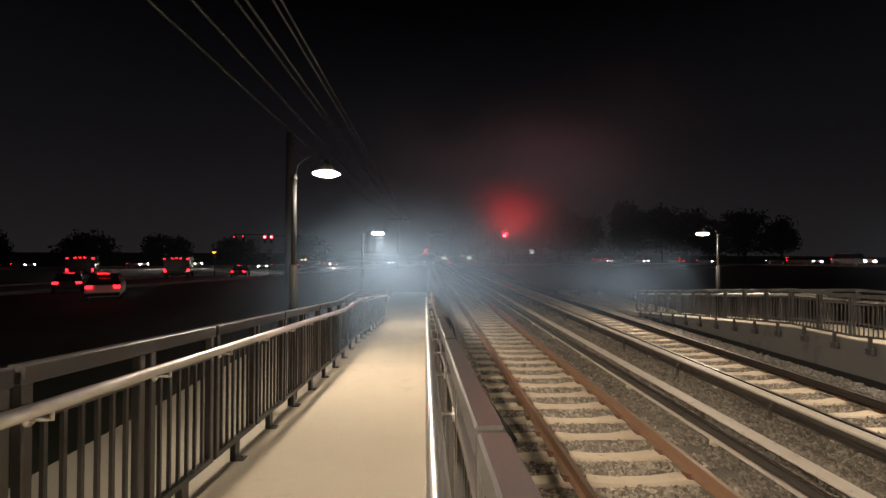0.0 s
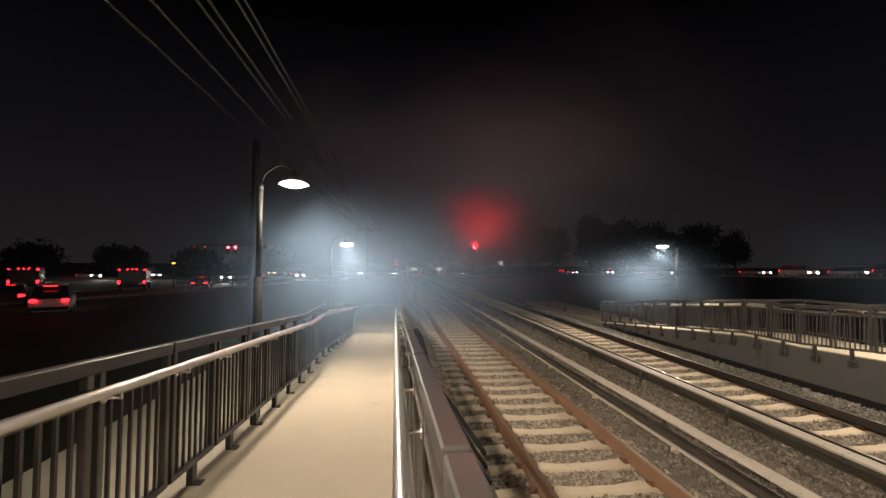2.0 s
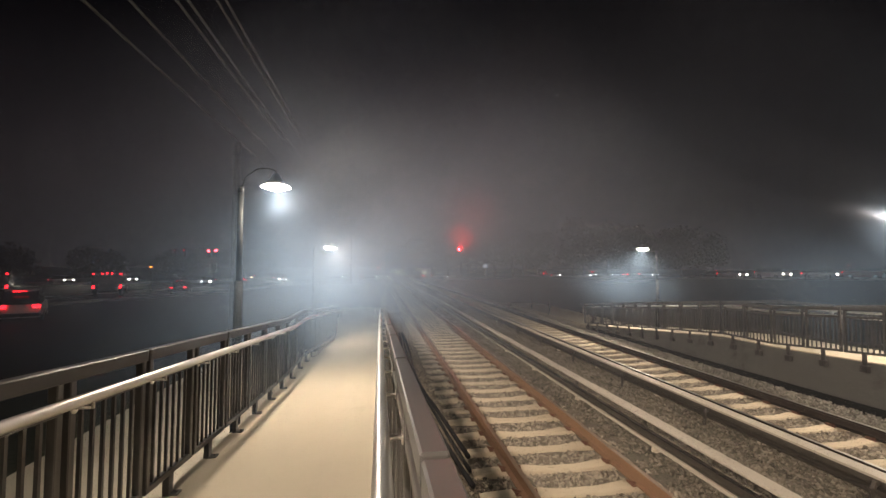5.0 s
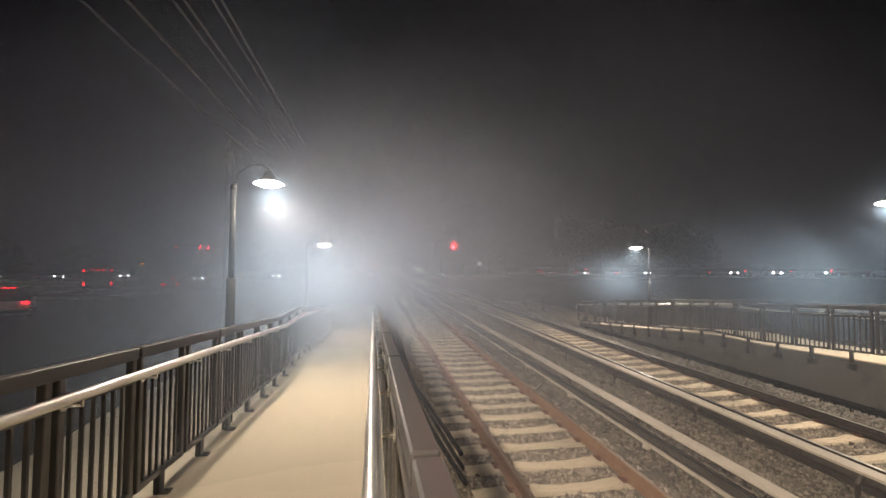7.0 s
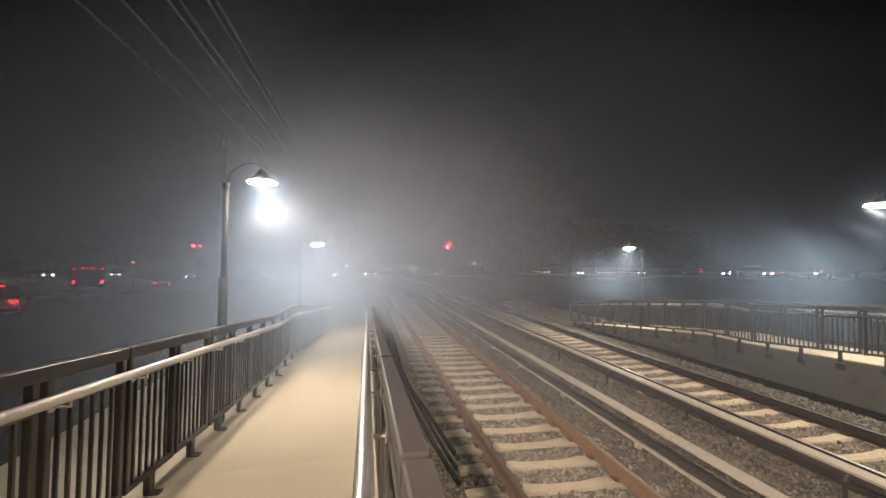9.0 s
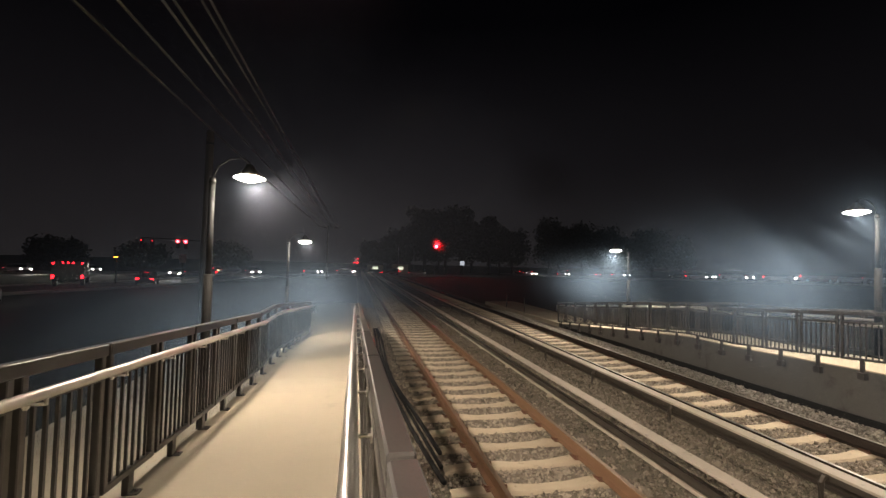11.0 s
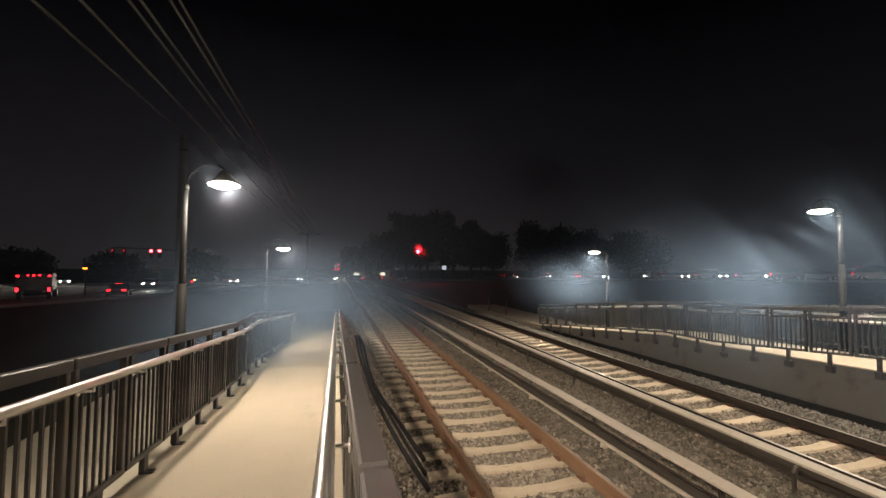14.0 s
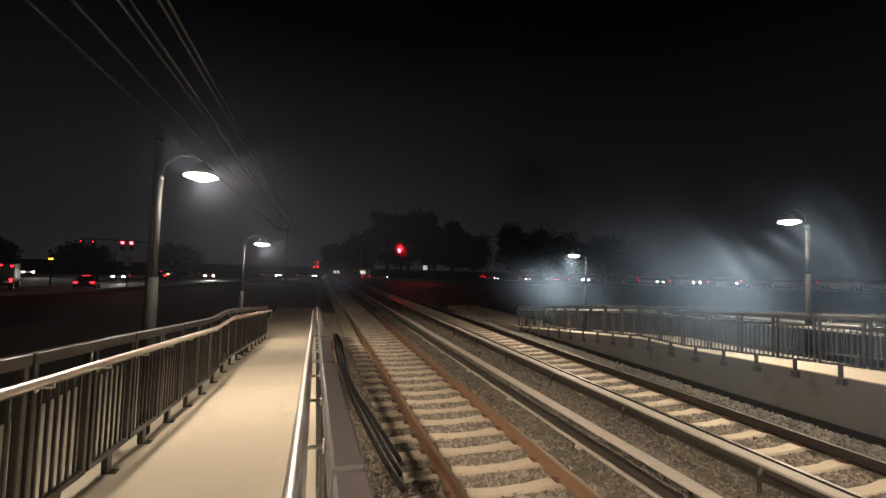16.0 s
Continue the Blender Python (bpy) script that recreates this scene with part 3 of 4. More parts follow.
def stones(name, count, x0, x1, y0, y1, seed, label, power=1.0, skip=(), z=-0.232, s0=0.018, s1=0.04, ties=((0.7575, 4.95), (5.37, 5.05)), material=None):
    """Loose ballast: small angular stones, densest near the camera's end."""
    rng = np.random.default_rng(seed)
    base = np.array([(1, 0, 0), (-1, 0, 0), (0, 1, 0), (0, -1, 0), (0, 0, 1), (0, 0, -1)], float)
    tri = np.array([(0, 2, 4), (2, 1, 4), (1, 3, 4), (3, 0, 4), (2, 0, 5), (1, 2, 5), (3, 1, 5), (0, 3, 5)])
    x, y = rng.uniform(x0, x1, count), y0 + (y1 - y0) * rng.uniform(0, 1, count) ** power
    keep = np.ones(count, bool)
    for xc, first in ties:
        keep &= ~((np.abs(x - xc) < 1.24) & (np.abs((y - first + 0.305) % 0.61 - 0.305) < 0.125))
    for a, b in skip:
        keep &= ~((x > a) & (x < b))
    x, y = x[keep], y[keep]
    n = len(x)
    size = rng.uniform(s0, s1, (n, 1, 1))
    v = base[None] * size * rng.uniform(0.55, 1.25, (n, 6, 1)) + rng.normal(0, 0.22, (n, 6, 3)) * size
    a = rng.uniform(0, 2 * np.pi, n)
    c, s = np.cos(a)[:, None], np.sin(a)[:, None]
    tilt = rng.uniform(-0.9, 0.9, n)
    ct, st = np.cos(tilt)[:, None], np.sin(tilt)[:, None]
    px_, py_, pz_ = v[..., 0], v[..., 1] * ct - v[..., 2] * st, v[..., 1] * st + v[..., 2] * ct
    v = np.stack([px_ * c - py_ * s + x[:, None], px_ * s + py_ * c + y[:, None], pz_ + z + np.where((x > 1.74) & (x < 4.40), 0.088, 0.0)[:, None] + rng.uniform(-0.012, 0.012, (n, 1))], -1)
    f = (tri[None] + 6 * np.arange(n)[:, None, None]).reshape(-1, 3)
    me = bpy.data.meshes.new(name)
    me.from_pydata(v.reshape(-1, 3).tolist(), [], f.tolist())
    me.materials.append(material or M_STONE)
    return tagged(new(name, me), label, "ballast", kind="stuff")


RAILS = ((-0.06, 0.07), (1.45, 1.57), (4.57, 4.67), (6.07, 6.17))
stones("ballast_stones", 52000, -1.6, 1.8, 1.5, 26, 3, "loose angular grey-brown ballast between ties and rails", 1.5, skip=RAILS)
stones("ballast_stones_median", 42000, 1.7, 4.42, 1.5, 26, 4, "dirty dark ballast between the two third rails", 1.5, skip=RAILS, material=M_STONE_DIRTY, s0=0.014)
stones("ballast_stones_far", 36000, 4.35, 7.36, 1.5, 26, 6, "loose grey-brown ballast around the far track", 1.5, skip=RAILS)
stones("ballast_shoulder", 9000, 6.62, 7.32, 2, 24, 5, "pale ballast heaped along the foot of the wall", 1.2, z=-0.17, s0=0.02, s1=0.042, material=M_STONE_PALE)
# black cable conduits on the ballast beside the ramp; near bend draws the guard's shadow
for k, (dx, r) in enumerate(((0.0, 0.035), (0.09, 0.028), (0.16, 0.035))):
    pts = [(-0.98 + dx + 0.03 * math.sin(y * 0.8 + k) + 0.42 * max(0.0, (10.0 - y) / 5.0) ** 1.4, y, (-0.19 if y > 8.4 else -0.17) + r) for y in np.linspace(5.1 + 0.4 * k, 17.5, 36)]
    tagged(new("cable_conduit", mesh_of("cable_conduit", tube(pts, r, 8), M_TYRE, True)), "black cable conduit lying on the ballast, its near bend standing for the guard's shadow", "cable", "cable conduits beside the track")


# ---- platform lamps ----
def lathe(profile, seg=28, bm=None):
    bm = bm or bmesh.new()
    rings = [[bm.verts.new((r * math.cos(2 * math.pi * k / seg), r * math.sin(2 * math.pi * k / seg), z)) for k in range(seg)] for r, z in profile]
    for a, b in zip(rings, rings[1:]):
        for k in range(seg):
            bm.faces.new((a[k], a[(k + 1) % seg], b[(k + 1) % seg], b[k]))
    return bm


ME_HOOD = mesh_of("hood", lathe([(0.15, 0.03), (0.155, 0.045), (0.12, 0.085), (0.08, 0.13), (0.05, 0.2), (0.001, 0.205)]), M_HOOD, True)
lb = lathe([(0.14, 0.035), (0.20, 0.008), (0.215, 0.0), (0.19, -0.012), (0.10, -0.045), (0.04, -0.058), (0.001, -0.06)])
ME_LENS = mesh_of("lens", lb, G_LAMP, True)


def platform_lamp(x, y, z, pole_dx, base):
    t = thing("platform_lamp", "lit pole lamp with a wide dark hood over the ramp", "lamp post", (x + pole_dx, y, base), "platform lamps along the ramps")
    h = z - base
    pb = rod((0, 0, 0), (0, 0, h * 0.62), 0.07, 0.062, 16)
    part("pole", mesh_of("pole", pb, M_POLE, True), t, label="dark steel pole")
    part("upper_pole", mesh_of("upper_pole", rod((0, 0, h * 0.62), (0, 0, h - 0.10), 0.042, 0.04, 16), M_GALV, True), t, label="slimmer galvanised upper pole")
    part("pole_cap", mesh_of("pole_cap", rod((0, 0, h - 0.10), (0, 0, h - 0.02), 0.052, 0.042, 12), M_GALV, True), t)
    part("base_plate", mesh_of("base_plate", box(0.3, 0.3, 0.04, (0, 0, 0.02), 0.008), M_POLE), t)
    d = -pole_dx
    arm = tube([(0, 0, h - 0.08), (d * 0.12, 0, h + 0.14), (d * 0.45, 0, h + 0.27), (d * 0.8, 0, h + 0.29), (d, 0, h + 0.24), (d, 0, h + 0.19)], 0.010, 8)
    part("arm", mesh_of("arm", arm, M_POLE, True), t)
    hood = part("hood", ME_HOOD, t, pose(d, 0, h), "wide conical dark lamp hood")
    ln = part("lens", ME_LENS, hood, None, "glowing warm white lens")
    ln.visible_shadow = False
    return t


for lx, ly, lz in LAMPS_LEFT:
    platform_lamp(lx, ly, lz, -0.50, 0.0 if ly < 13 else -0.62)
for lx, ly, lz in LAMPS_RIGHT:
    platform_lamp(lx, ly, lz, 0.56, deck_right(ly))


# ---- overhead cables and their poles ----
def cable(x, z, y0, y1, r, sag):
    pts = []
    for i in range(49):
        u = i / 48
        pts.append((x, y0 + (y1 - y0) * u, z - sag * 4 * u * (1 - u)))
    o = new("overhead_cable", mesh_of("overhead_cable", tube(pts, r, 6), M_WIRE, True))
    return tagged(o, "pale overhead cable slung between wooden poles", "cable", "overhead cables")


POLES = [(-7.1, -26.0), (-7.1, 80.0)]
for (ax, ay), (bx, by) in zip(POLES, POLES[1:]):
    for x, z, r in ((-8.42, 9.15, 0.036), (-7.38, 9.15, 0.036), (-6.34, 9.15, 0.034), (-6.08, 9.15, 0.034), (-5.44, 9.15, 0.030), (-5.24, 9.15, 0.030)):
        cable(x, z, ay, by, r, 0.7)
for ax, ay in POLES:
    t = thing("utility_pole", "dark wooden utility pole with a cross-arm", "utility pole", (ax, ay, -0.65), "utility poles")
    part("pole", mesh_of("pole", rod((0, 0, 0), (0, 0, 10.2), 0.16, 0.11, 14), M_WOODPOLE, True), t)
    part("crossarm", mesh_of("crossarm", box(4.0, 0.12, 0.14, (0.2, 0.14, 9.55), 0.01), M_WOODPOLE), t)
    for x in (-1.32, -0.28, 0.76, 1.02, 1.66, 1.86):
        part("insulator", mesh_of("insulator", rod((x, 0.14, 9.6), (x, 0.14, 9.72), 0.04, 0.03, 10), M_CERAMIC, True), t)

near_pole = thing("utility_pole", "dark wooden utility pole standing behind the ramp lamp", "utility pole", (-7.05, 16.3, -0.65), "utility poles")
part("pole", mesh_of("pole", rod((0, 0, 0), (0, 0, 7.8), 0.17, 0.12, 14), M_WOODPOLE, True), near_pole)
part("pole_band", mesh_of("pole_band", rod((0, 0, 7.3), (0, 0, 7.38), 0.135, None, 14), M_POLE), near_pole)


# ---- railway signal ----
sg = thing("railway_signal", "railway signal on a slim mast showing red", "signal", (SIGNAL[0], SIGNAL[1], -0.65))
sh = SIGNAL[2] + 0.65
for dx in (-0.5, 0.5):
    part("mast", mesh_of("mast", rod((dx, 0, 0), (dx, 0, sh - 0.9), 0.09, 0.08, 10), M_POLE, True), sg)
for k in range(12):
    part("rung", mesh_of("rung", rod((-0.5, 0, 0.6 + k * 0.5), (0.5, 0, 0.6 + k * 0.5), 0.025, None, 6), M_POLE), sg)
part("platform", mesh_of("platform", box(1.6, 1.2, 0.06, (0, 0, sh - 0.9), 0.01), M_POLE), sg)
part("backboard", mesh_of("backboard", rod((0, 0.02, sh), (0, 0.12, sh), 0.75, None, 24), M_TYRE), sg)
part("red_lens", mesh_of("red_lens", rod((0, -0.12, sh), (0, 0.02, sh), 0.5, None, 20), G_RED), sg, None, "glowing red lens").visible_shadow = False
vb = rod((0, -1.3, sh), (0, 0.02, sh), 0.6, None, 24, None, False)
rod((0, -1.3, sh), (0, 0.02, sh), 0.57, None, 24, vb, False)
part("visor", mesh_of("visor", vb, M_TYRE), sg, None, "black tubular lens visor")


# ---- vehicles ----
def car_shell(L, W, H, hood, cabin0, cabin1, z0=0.28):
    """A car body in sections along its length: bonnet, cabin, boot, rounded in plan and in section."""
    st = [(-L / 2, 0.80, z0 + 0.32), (-L / 2 + 0.12, 0.94, hood - 0.06), (-L / 2 + 0.9, 1.0, hood), (L / 2 - 0.7, 1.0, hood + 0.03), (L / 2 - 0.1, 0.95, hood), (L / 2, 0.82, z0 + 0.4)]
    bm, last = bmesh.new(), None
    for y, w, z in st:
        h = W / 2 * w
        row = [bm.verts.new(v) for v in ((-h * 0.92, y, z0), (-h, y, z0 + 0.2), (-h, y, z - 0.12), (-h * 0.86, y, z), (h * 0.86, y, z), (h, y, z - 0.12), (h, y, z0 + 0.2), (h * 0.92, y, z0))]
        if last:
            for k in range(8):
                bm.faces.new((last[k], last[(k + 1) % 8], row[(k + 1) % 8], row[k]))
        else:
            bm.faces.new(row)
        last = row
    bm.faces.new(list(reversed(last)))
    bmesh.ops.recalc_face_normals(bm, faces=bm.faces)
    cb_, last = bmesh.new(), None
    for y, w, z in ((cabin0, 0.86, hood - 0.02), (cabin0 + 0.55, 0.74, H), (cabin1 - 0.45, 0.74, H), (cabin1, 0.86, hood - 0.02)):
        h = W / 2 * w
        row = [cb_.verts.new(v) for v in ((-W / 2 * 0.88, y, hood - 0.03), (-h, y, z), (h, y, z), (W / 2 * 0.88, y, hood - 0.03))]
        if last:
            for k in range(4):
                cb_.faces.new((last[k], last[(k + 1) % 4], row[(k + 1) % 4], row[k]))
        last = row
    bmesh.ops.recalc_face_normals(cb_, faces=cb_.faces)
    rf = box(W * 0.72, cabin1 - cabin0 - 1.1, 0.05, (0, (cabin0 + cabin1) / 2 + 0.05, H + 0.005), 0.015)
    return bm, cb_, rf


wb = rod((-0.1, 0, 0), (0.1, 0, 0), 0.33, None, 20)
ME_TYRE = mesh_of("tyre", wb, M_TYRE)
ME_RIMS = mesh_of("rim", rod((-0.105, 0, 0), (0.105, 0, 0), 0.2, None, 10), M_RIM)


def car(paint, label, tall=False, head=True, tail=True):
    """The car points along +y of its own space."""
    L, W, H = (4.7, 1.88, 1.72) if tall else (4.6, 1.82, 1.43)
    hood = 1.02 if tall else 0.86
    t = thing("car", label, "car")
    body, cabin, rf = car_shell(L, W, H, hood, -2.25 if tall else -1.75, 1.15)
    b = part("body", mesh_of("body", body, paint), t)
    part("cabin_glass", mesh_of("cabin_glass", cabin, M_GLASS), t, label="dark car windows")
    part("roof", mesh_of("roof", rf, paint), t)
    part("bumper", mesh_of("bumper", box(W * 0.9, 0.12, 0.2, (0, -L / 2, 0.42), 0.03), M_TYRE), t)
    part("bumper", mesh_of("bumper", box(W * 0.9, 0.12, 0.2, (0, L / 2, 0.42), 0.03), M_TYRE), t)
    for sx_ in (-1, 1):
        for y in (-1.4, 1.4):
            w = part("wheel", ME_TYRE, t, pose(sx_ * (W / 2 - 0.1), y, 0.33))
            part("rim", ME_RIMS, w)
        if tail:
            part("tail_light", mesh_of("tail_light", box(0.34, 0.06, 0.17, (sx_ * W * 0.36, -L / 2 - 0.01, hood - 0.12), 0.02), G_TAIL), t, label="glowing red tail light")
        if head:
            part("headlight", mesh_of("headlight", box(0.34, 0.08, 0.2, (sx_ * W * 0.36, L / 2 + 0.01, 0.68), 0.03), G_HEAD), t, label="glowing headlight")
    if tail:
        part("brake_light", mesh_of("brake_light", box(0.6, 0.03, 0.05, (0, -1.2 if not tall else -2.05, H - 0.02)), G_TAIL), t)
    return t


def put_car(src, x, y, z, heading):
    return copy_thing(src, pose(x, y, z, 0, 0, heading))


CAR_Z = -0.56
white_suv = car(M_WHITE, "white estate car with glowing tail lights on the street", True)
dark_sedan = car(M_CAR_DARK, "dark saloon car with red tail lights on the street")
silver_car = car(M_CAR_SILVER, "silver saloon car with its lights on", False)
red_suv = car(M_CAR_RED, "maroon estate car with its lights on", True)
white_suv.matrix_basis = pose(-22.9, 28.6, CAR_Z, 0, 0, 32)
dark_sedan.matrix_basis = pose(-25.0, 53.6, CAR_Z, 0, 0, 16)


def truck(x, y, heading):
    t = thing("box_truck", "dark box truck with red marker lights, waiting on the street", "truck", (x, y, CAR_Z))
    t.rotation_euler = (0, 0, radians(heading))
    part("box", mesh_of("box", box(2.5, 5.2, 1.6, (0, 0, 1.72), 0.04), M_CAR_DARK), t, label="dark cargo box")
    part("cab", mesh_of("cab", box(2.2, 1.9, 1.6, (0, 3.7, 1.4), 0.18), M_CAR_SILVER), t)
    part("windscreen", mesh_of("windscreen", box(1.9, 0.06, 0.8, (0, 4.64, 1.75), 0.02), M_GLASS), t)
    part("chassis", mesh_of("chassis", box(1.2, 7.0, 0.25, (0, 0.8, 0.8), 0.02), M_TYRE), t)
    part("bumper", mesh_of("bumper", box(2.3, 0.12, 0.16, (0, -2.65, 0.6), 0.02), M_POLE), t)
    for sx_ in (-1, 1):
        for wy in (-1.4, 3.6):
            w = part("wheel", ME_TYRE, t, Matrix.Translation((sx_ * 1.05, wy, 0.46)) @ Matrix.Diagonal((1.6, 1.4, 1.4, 1)))
            part("rim", ME_RIMS, w)
        part("tail_light", mesh_of("tail_light", box(0.22, 0.06, 0.36, (sx_ * 1.1, -2.64, 0.98), 0.02), G_TAIL), t, label="glowing red tail light")
        part("marker_light", mesh_of("marker_light", box(0.2, 0.05, 0.14, (sx_ * 1.1, -2.63, 2.3)), G_TAIL), t)
        part("headlight", mesh_of("headlight", box(0.3, 0.06, 0.2, (sx_ * 0.85, 4.66, 0.95), 0.02), G_HEAD), t)
    for k in (-0.4, 0.0, 0.4):
        part("marker_light", mesh_of("marker_light", box(0.18, 0.05, 0.12, (k, -2.63, 2.36)), G_TAIL), t)
    return t


first_truck = truck(-30.8, 50.5, 24)
copy_thing(first_truck, pose(-41.8, 50.5, CAR_Z, 0, 0, 33))

# traffic on the street: x, y, heading, which
STREET_CARS = [(-30.5, 76, 192, silver_car), (-65.2, 80.6, 240, silver_car), (-57.2, 82.8, 240, silver_car), (-50.0, 88.5, 238, silver_car), (-29.5, 33.8, 35, dark_sedan), (-22.0, 90, 205, red_suv),
               (-12.0, 106, 228, silver_car), (-4.2, 111, 240, silver_car), (2.6, 110.5, 60, dark_sedan), (7.4, 112, 70, red_suv), (14.5, 113.6, 258, silver_car), (-27.8, 84.0, 18, dark_sedan)]
for k, (x, y, h, src) in enumerate(STREET_CARS):
    put_car(src, x, y, CAR_Z, h)
    if src is silver_car or src is red_suv:
        beam = bpy.data.lights.new("headlight_beam", "SPOT")
        beam.energy, beam.color, beam.spot_size, beam.spot_blend, beam.shadow_soft_size = 1500.0, (1.0, 0.93, 0.82), radians(75), 0.6, 0.1
        ahead = Vector((-math.sin(radians(h)), math.cos(radians(h)), 0))
        eye = Vector((x, y, CAR_Z + 0.68)) + ahead * 2.6
        new("headlight_beam", beam).matrix_world = look(eye, eye + ahead * 6 + Vector((0, 0, -0.75)))

# traffic on the bank: distance along the road, lane, which
BANK_CARS = [(146, 1, dark_sedan), (136, -1, silver_car), (121, 1, red_suv), (113, -1, silver_car), (104, 1, silver_car), (92, 1, dark_sedan), (86, -1, silver_car), (72.5, 1, dark_sedan),
             (63.5, -1, silver_car), (56, -1, white_suv), (48.6, -1, silver_car), (44.4, 1, dark_sedan), (43.2, -1, red_suv), (39.6, -1, silver_car), (36.2, -1, silver_car), (33.6, -1, white_suv), (30.4, -1, silver_car)]
for y, lane, src in BANK_CARS:
    put_car(src, 60 + lane * 2.1, y, ground_z(60, y) + 0.09, 0 if lane > 0 else 180)
silver_car.matrix_basis = pose(-73.0, 77.0, CAR_Z, 0, 0, 244)
red_suv.matrix_basis = pose(62.1, 158, ground_z(60, 158) + 0.09)


# two cars on the move: one comes down the avenue, one crosses by the access road
avenue_car = put_car(silver_car, -42.5, 141, CAR_Z, 198)
tagged(avenue_car, "silver saloon car coming down the avenue, headlights warm", "car")
for o in avenue_car.children:
    if o.name.startswith("headlight"):
        o.data = o.data.copy()
        o.data.materials[0] = G_WARM
access_car = put_car(white_suv, 130, 90.5, ground_z(130, 90) + 0.11, 102)
tagged(access_car, "white estate car crossing the bank with bright headlights", "car")


# ---- street furniture ----
def traffic_signal(x, y):
    t = thing("traffic_signal", "traffic signal mast arm with red lights lit", "traffic light", (x, y, -1.15))
    part("mast", mesh_of("mast", rod((0, 0, 0), (0, 0, 6.0), 0.12, 0.09, 12), M_POLE, True), t)
    part("arm", mesh_of("arm", tube([(0, 0, 5.7), (-3.0, 0, 5.9), (-7.5, 0, 6.0)], 0.06, 8), M_POLE, True), t)
    for k, dx in enumerate((-2.6, -3.45, -6.2, -7.3)):
        hd = part("signal_head", mesh_of("signal_head", box(0.36, 0.22, 1.05, (dx, -0.12, 5.35), 0.03), M_TYRE), t)
        if k < 2:
            part("red_lens", mesh_of("red_lens", rod((dx, -0.26, 5.66), (dx, -0.2, 5.66), 0.16, None, 14), G_STOP), hd)
        else:
            part("red_lens", mesh_of("red_lens", rod((dx, -0.26, 5.66), (dx, -0.2, 5.66), 0.07, None, 12), G_TAIL), hd)
    part("sign", mesh_of("sign", box(0.75, 0.03, 1.0, (-2.9, -0.05, 3.6), 0.01), M_KERB), t, label="pale blank sign panel")
    part("sign_post", mesh_of("sign_post", rod((-2.9, 0, 0), (-2.9, 0, 4.0), 0.04, None, 8), M_POLE), t)
    return t


traffic_signal(-19.1, 55.0)


def street_lamp(x, y, z, zb, colour, label):
    t = thing("street_lamp", label, "street lamp", (x, y, zb), "street lamps")
    h = z - zb
    part("pole", mesh_of("pole", rod((0, 0, 0), (0, 0, h + 0.1), 0.08, 0.05, 10), M_POLE, True), t)
    part("head", mesh_of("head", box(0.3, 0.5, 0.1, (0, -0.2, h + 0.1), 0.03), M_HOOD), t)
    part("lens", mesh_of("lens", box(0.26, 0.42, 0.16, (0, -0.2, h - 0.03), 0.03), colour), t, None, "glowing lens")
    return t


street_lamp(-28.95, 55.0, 2.5, -0.6, G_AMBER, "short amber lamp on a post by the street")


def crossing_signal(x, y):
    t = thing("crossing_signal", "level crossing signal with red lamps lit", "crossing signal", (x, y, -0.65))
    part("mast", mesh_of("mast", rod((0, 0, 0), (0, 0, 4.3), 0.08, None, 10), M_POLE), t)
    for s in (-1, 1):
        part("crossbuck", mesh_of("crossbuck", box(1.4, 0.04, 0.16, (0, 0, 0), 0.01), M_WHITE), t, pose(0, -0.1, 3.9, 0, 45 * s))
        part("lamp_hood", mesh_of("lamp_hood", rod((s * 0.45, -0.02, 3.1), (s * 0.45, 0.1, 3.1), 0.3, None, 16), M_TYRE), t)
        part("red_lens", mesh_of("red_lens", rod((s * 0.45, -0.1, 3.1), (s * 0.45, -0.03, 3.1), 0.17, None, 14), G_TAIL), t)
    part("gate_lamp", mesh_of("gate_lamp", box(0.3, 0.1, 0.25, (0.5, -0.2, 4.2), 0.02), G_TAIL), t)
    return t


crossing_signal(-1.9, 117.0)


def kiosk(x, y, w, h, label):
    t = thing("small_building", label, "building", (x, y, -0.65), "small lit buildings by the crossing")
    part("wall", mesh_of("wall", box(w, 4.0, h, (0, 0, h / 2), 0.03), M_PLASTER), t, label="cream siding wall")
    part("roof", mesh_of("roof", prism([(-w / 2 - 0.4, h), (w / 2 + 0.4, h), (0, h + w * 0.35)], -2.4, 2.4), M_ROOF), t, label="dark gable roof")
    wn = part("window", mesh_of("window", box(w * 0.34, 0.06, 0.9, (0, -2.02, h * 0.62), 0.01), G_WINDOW), t, None, "lit window")
    fr = box(w * 0.4, 0.05, 0.08, (0, -2.05, h * 0.62 + 0.48))
    box(w * 0.4, 0.05, 0.08, (0, -2.05, h * 0.62 - 0.48), 0, fr)
    box(0.07, 0.05, 1.0, (0, -2.05, h * 0.62), 0, fr)
    part("window_frame", mesh_of("window_frame", fr, M_WHITE), wn)
    return t


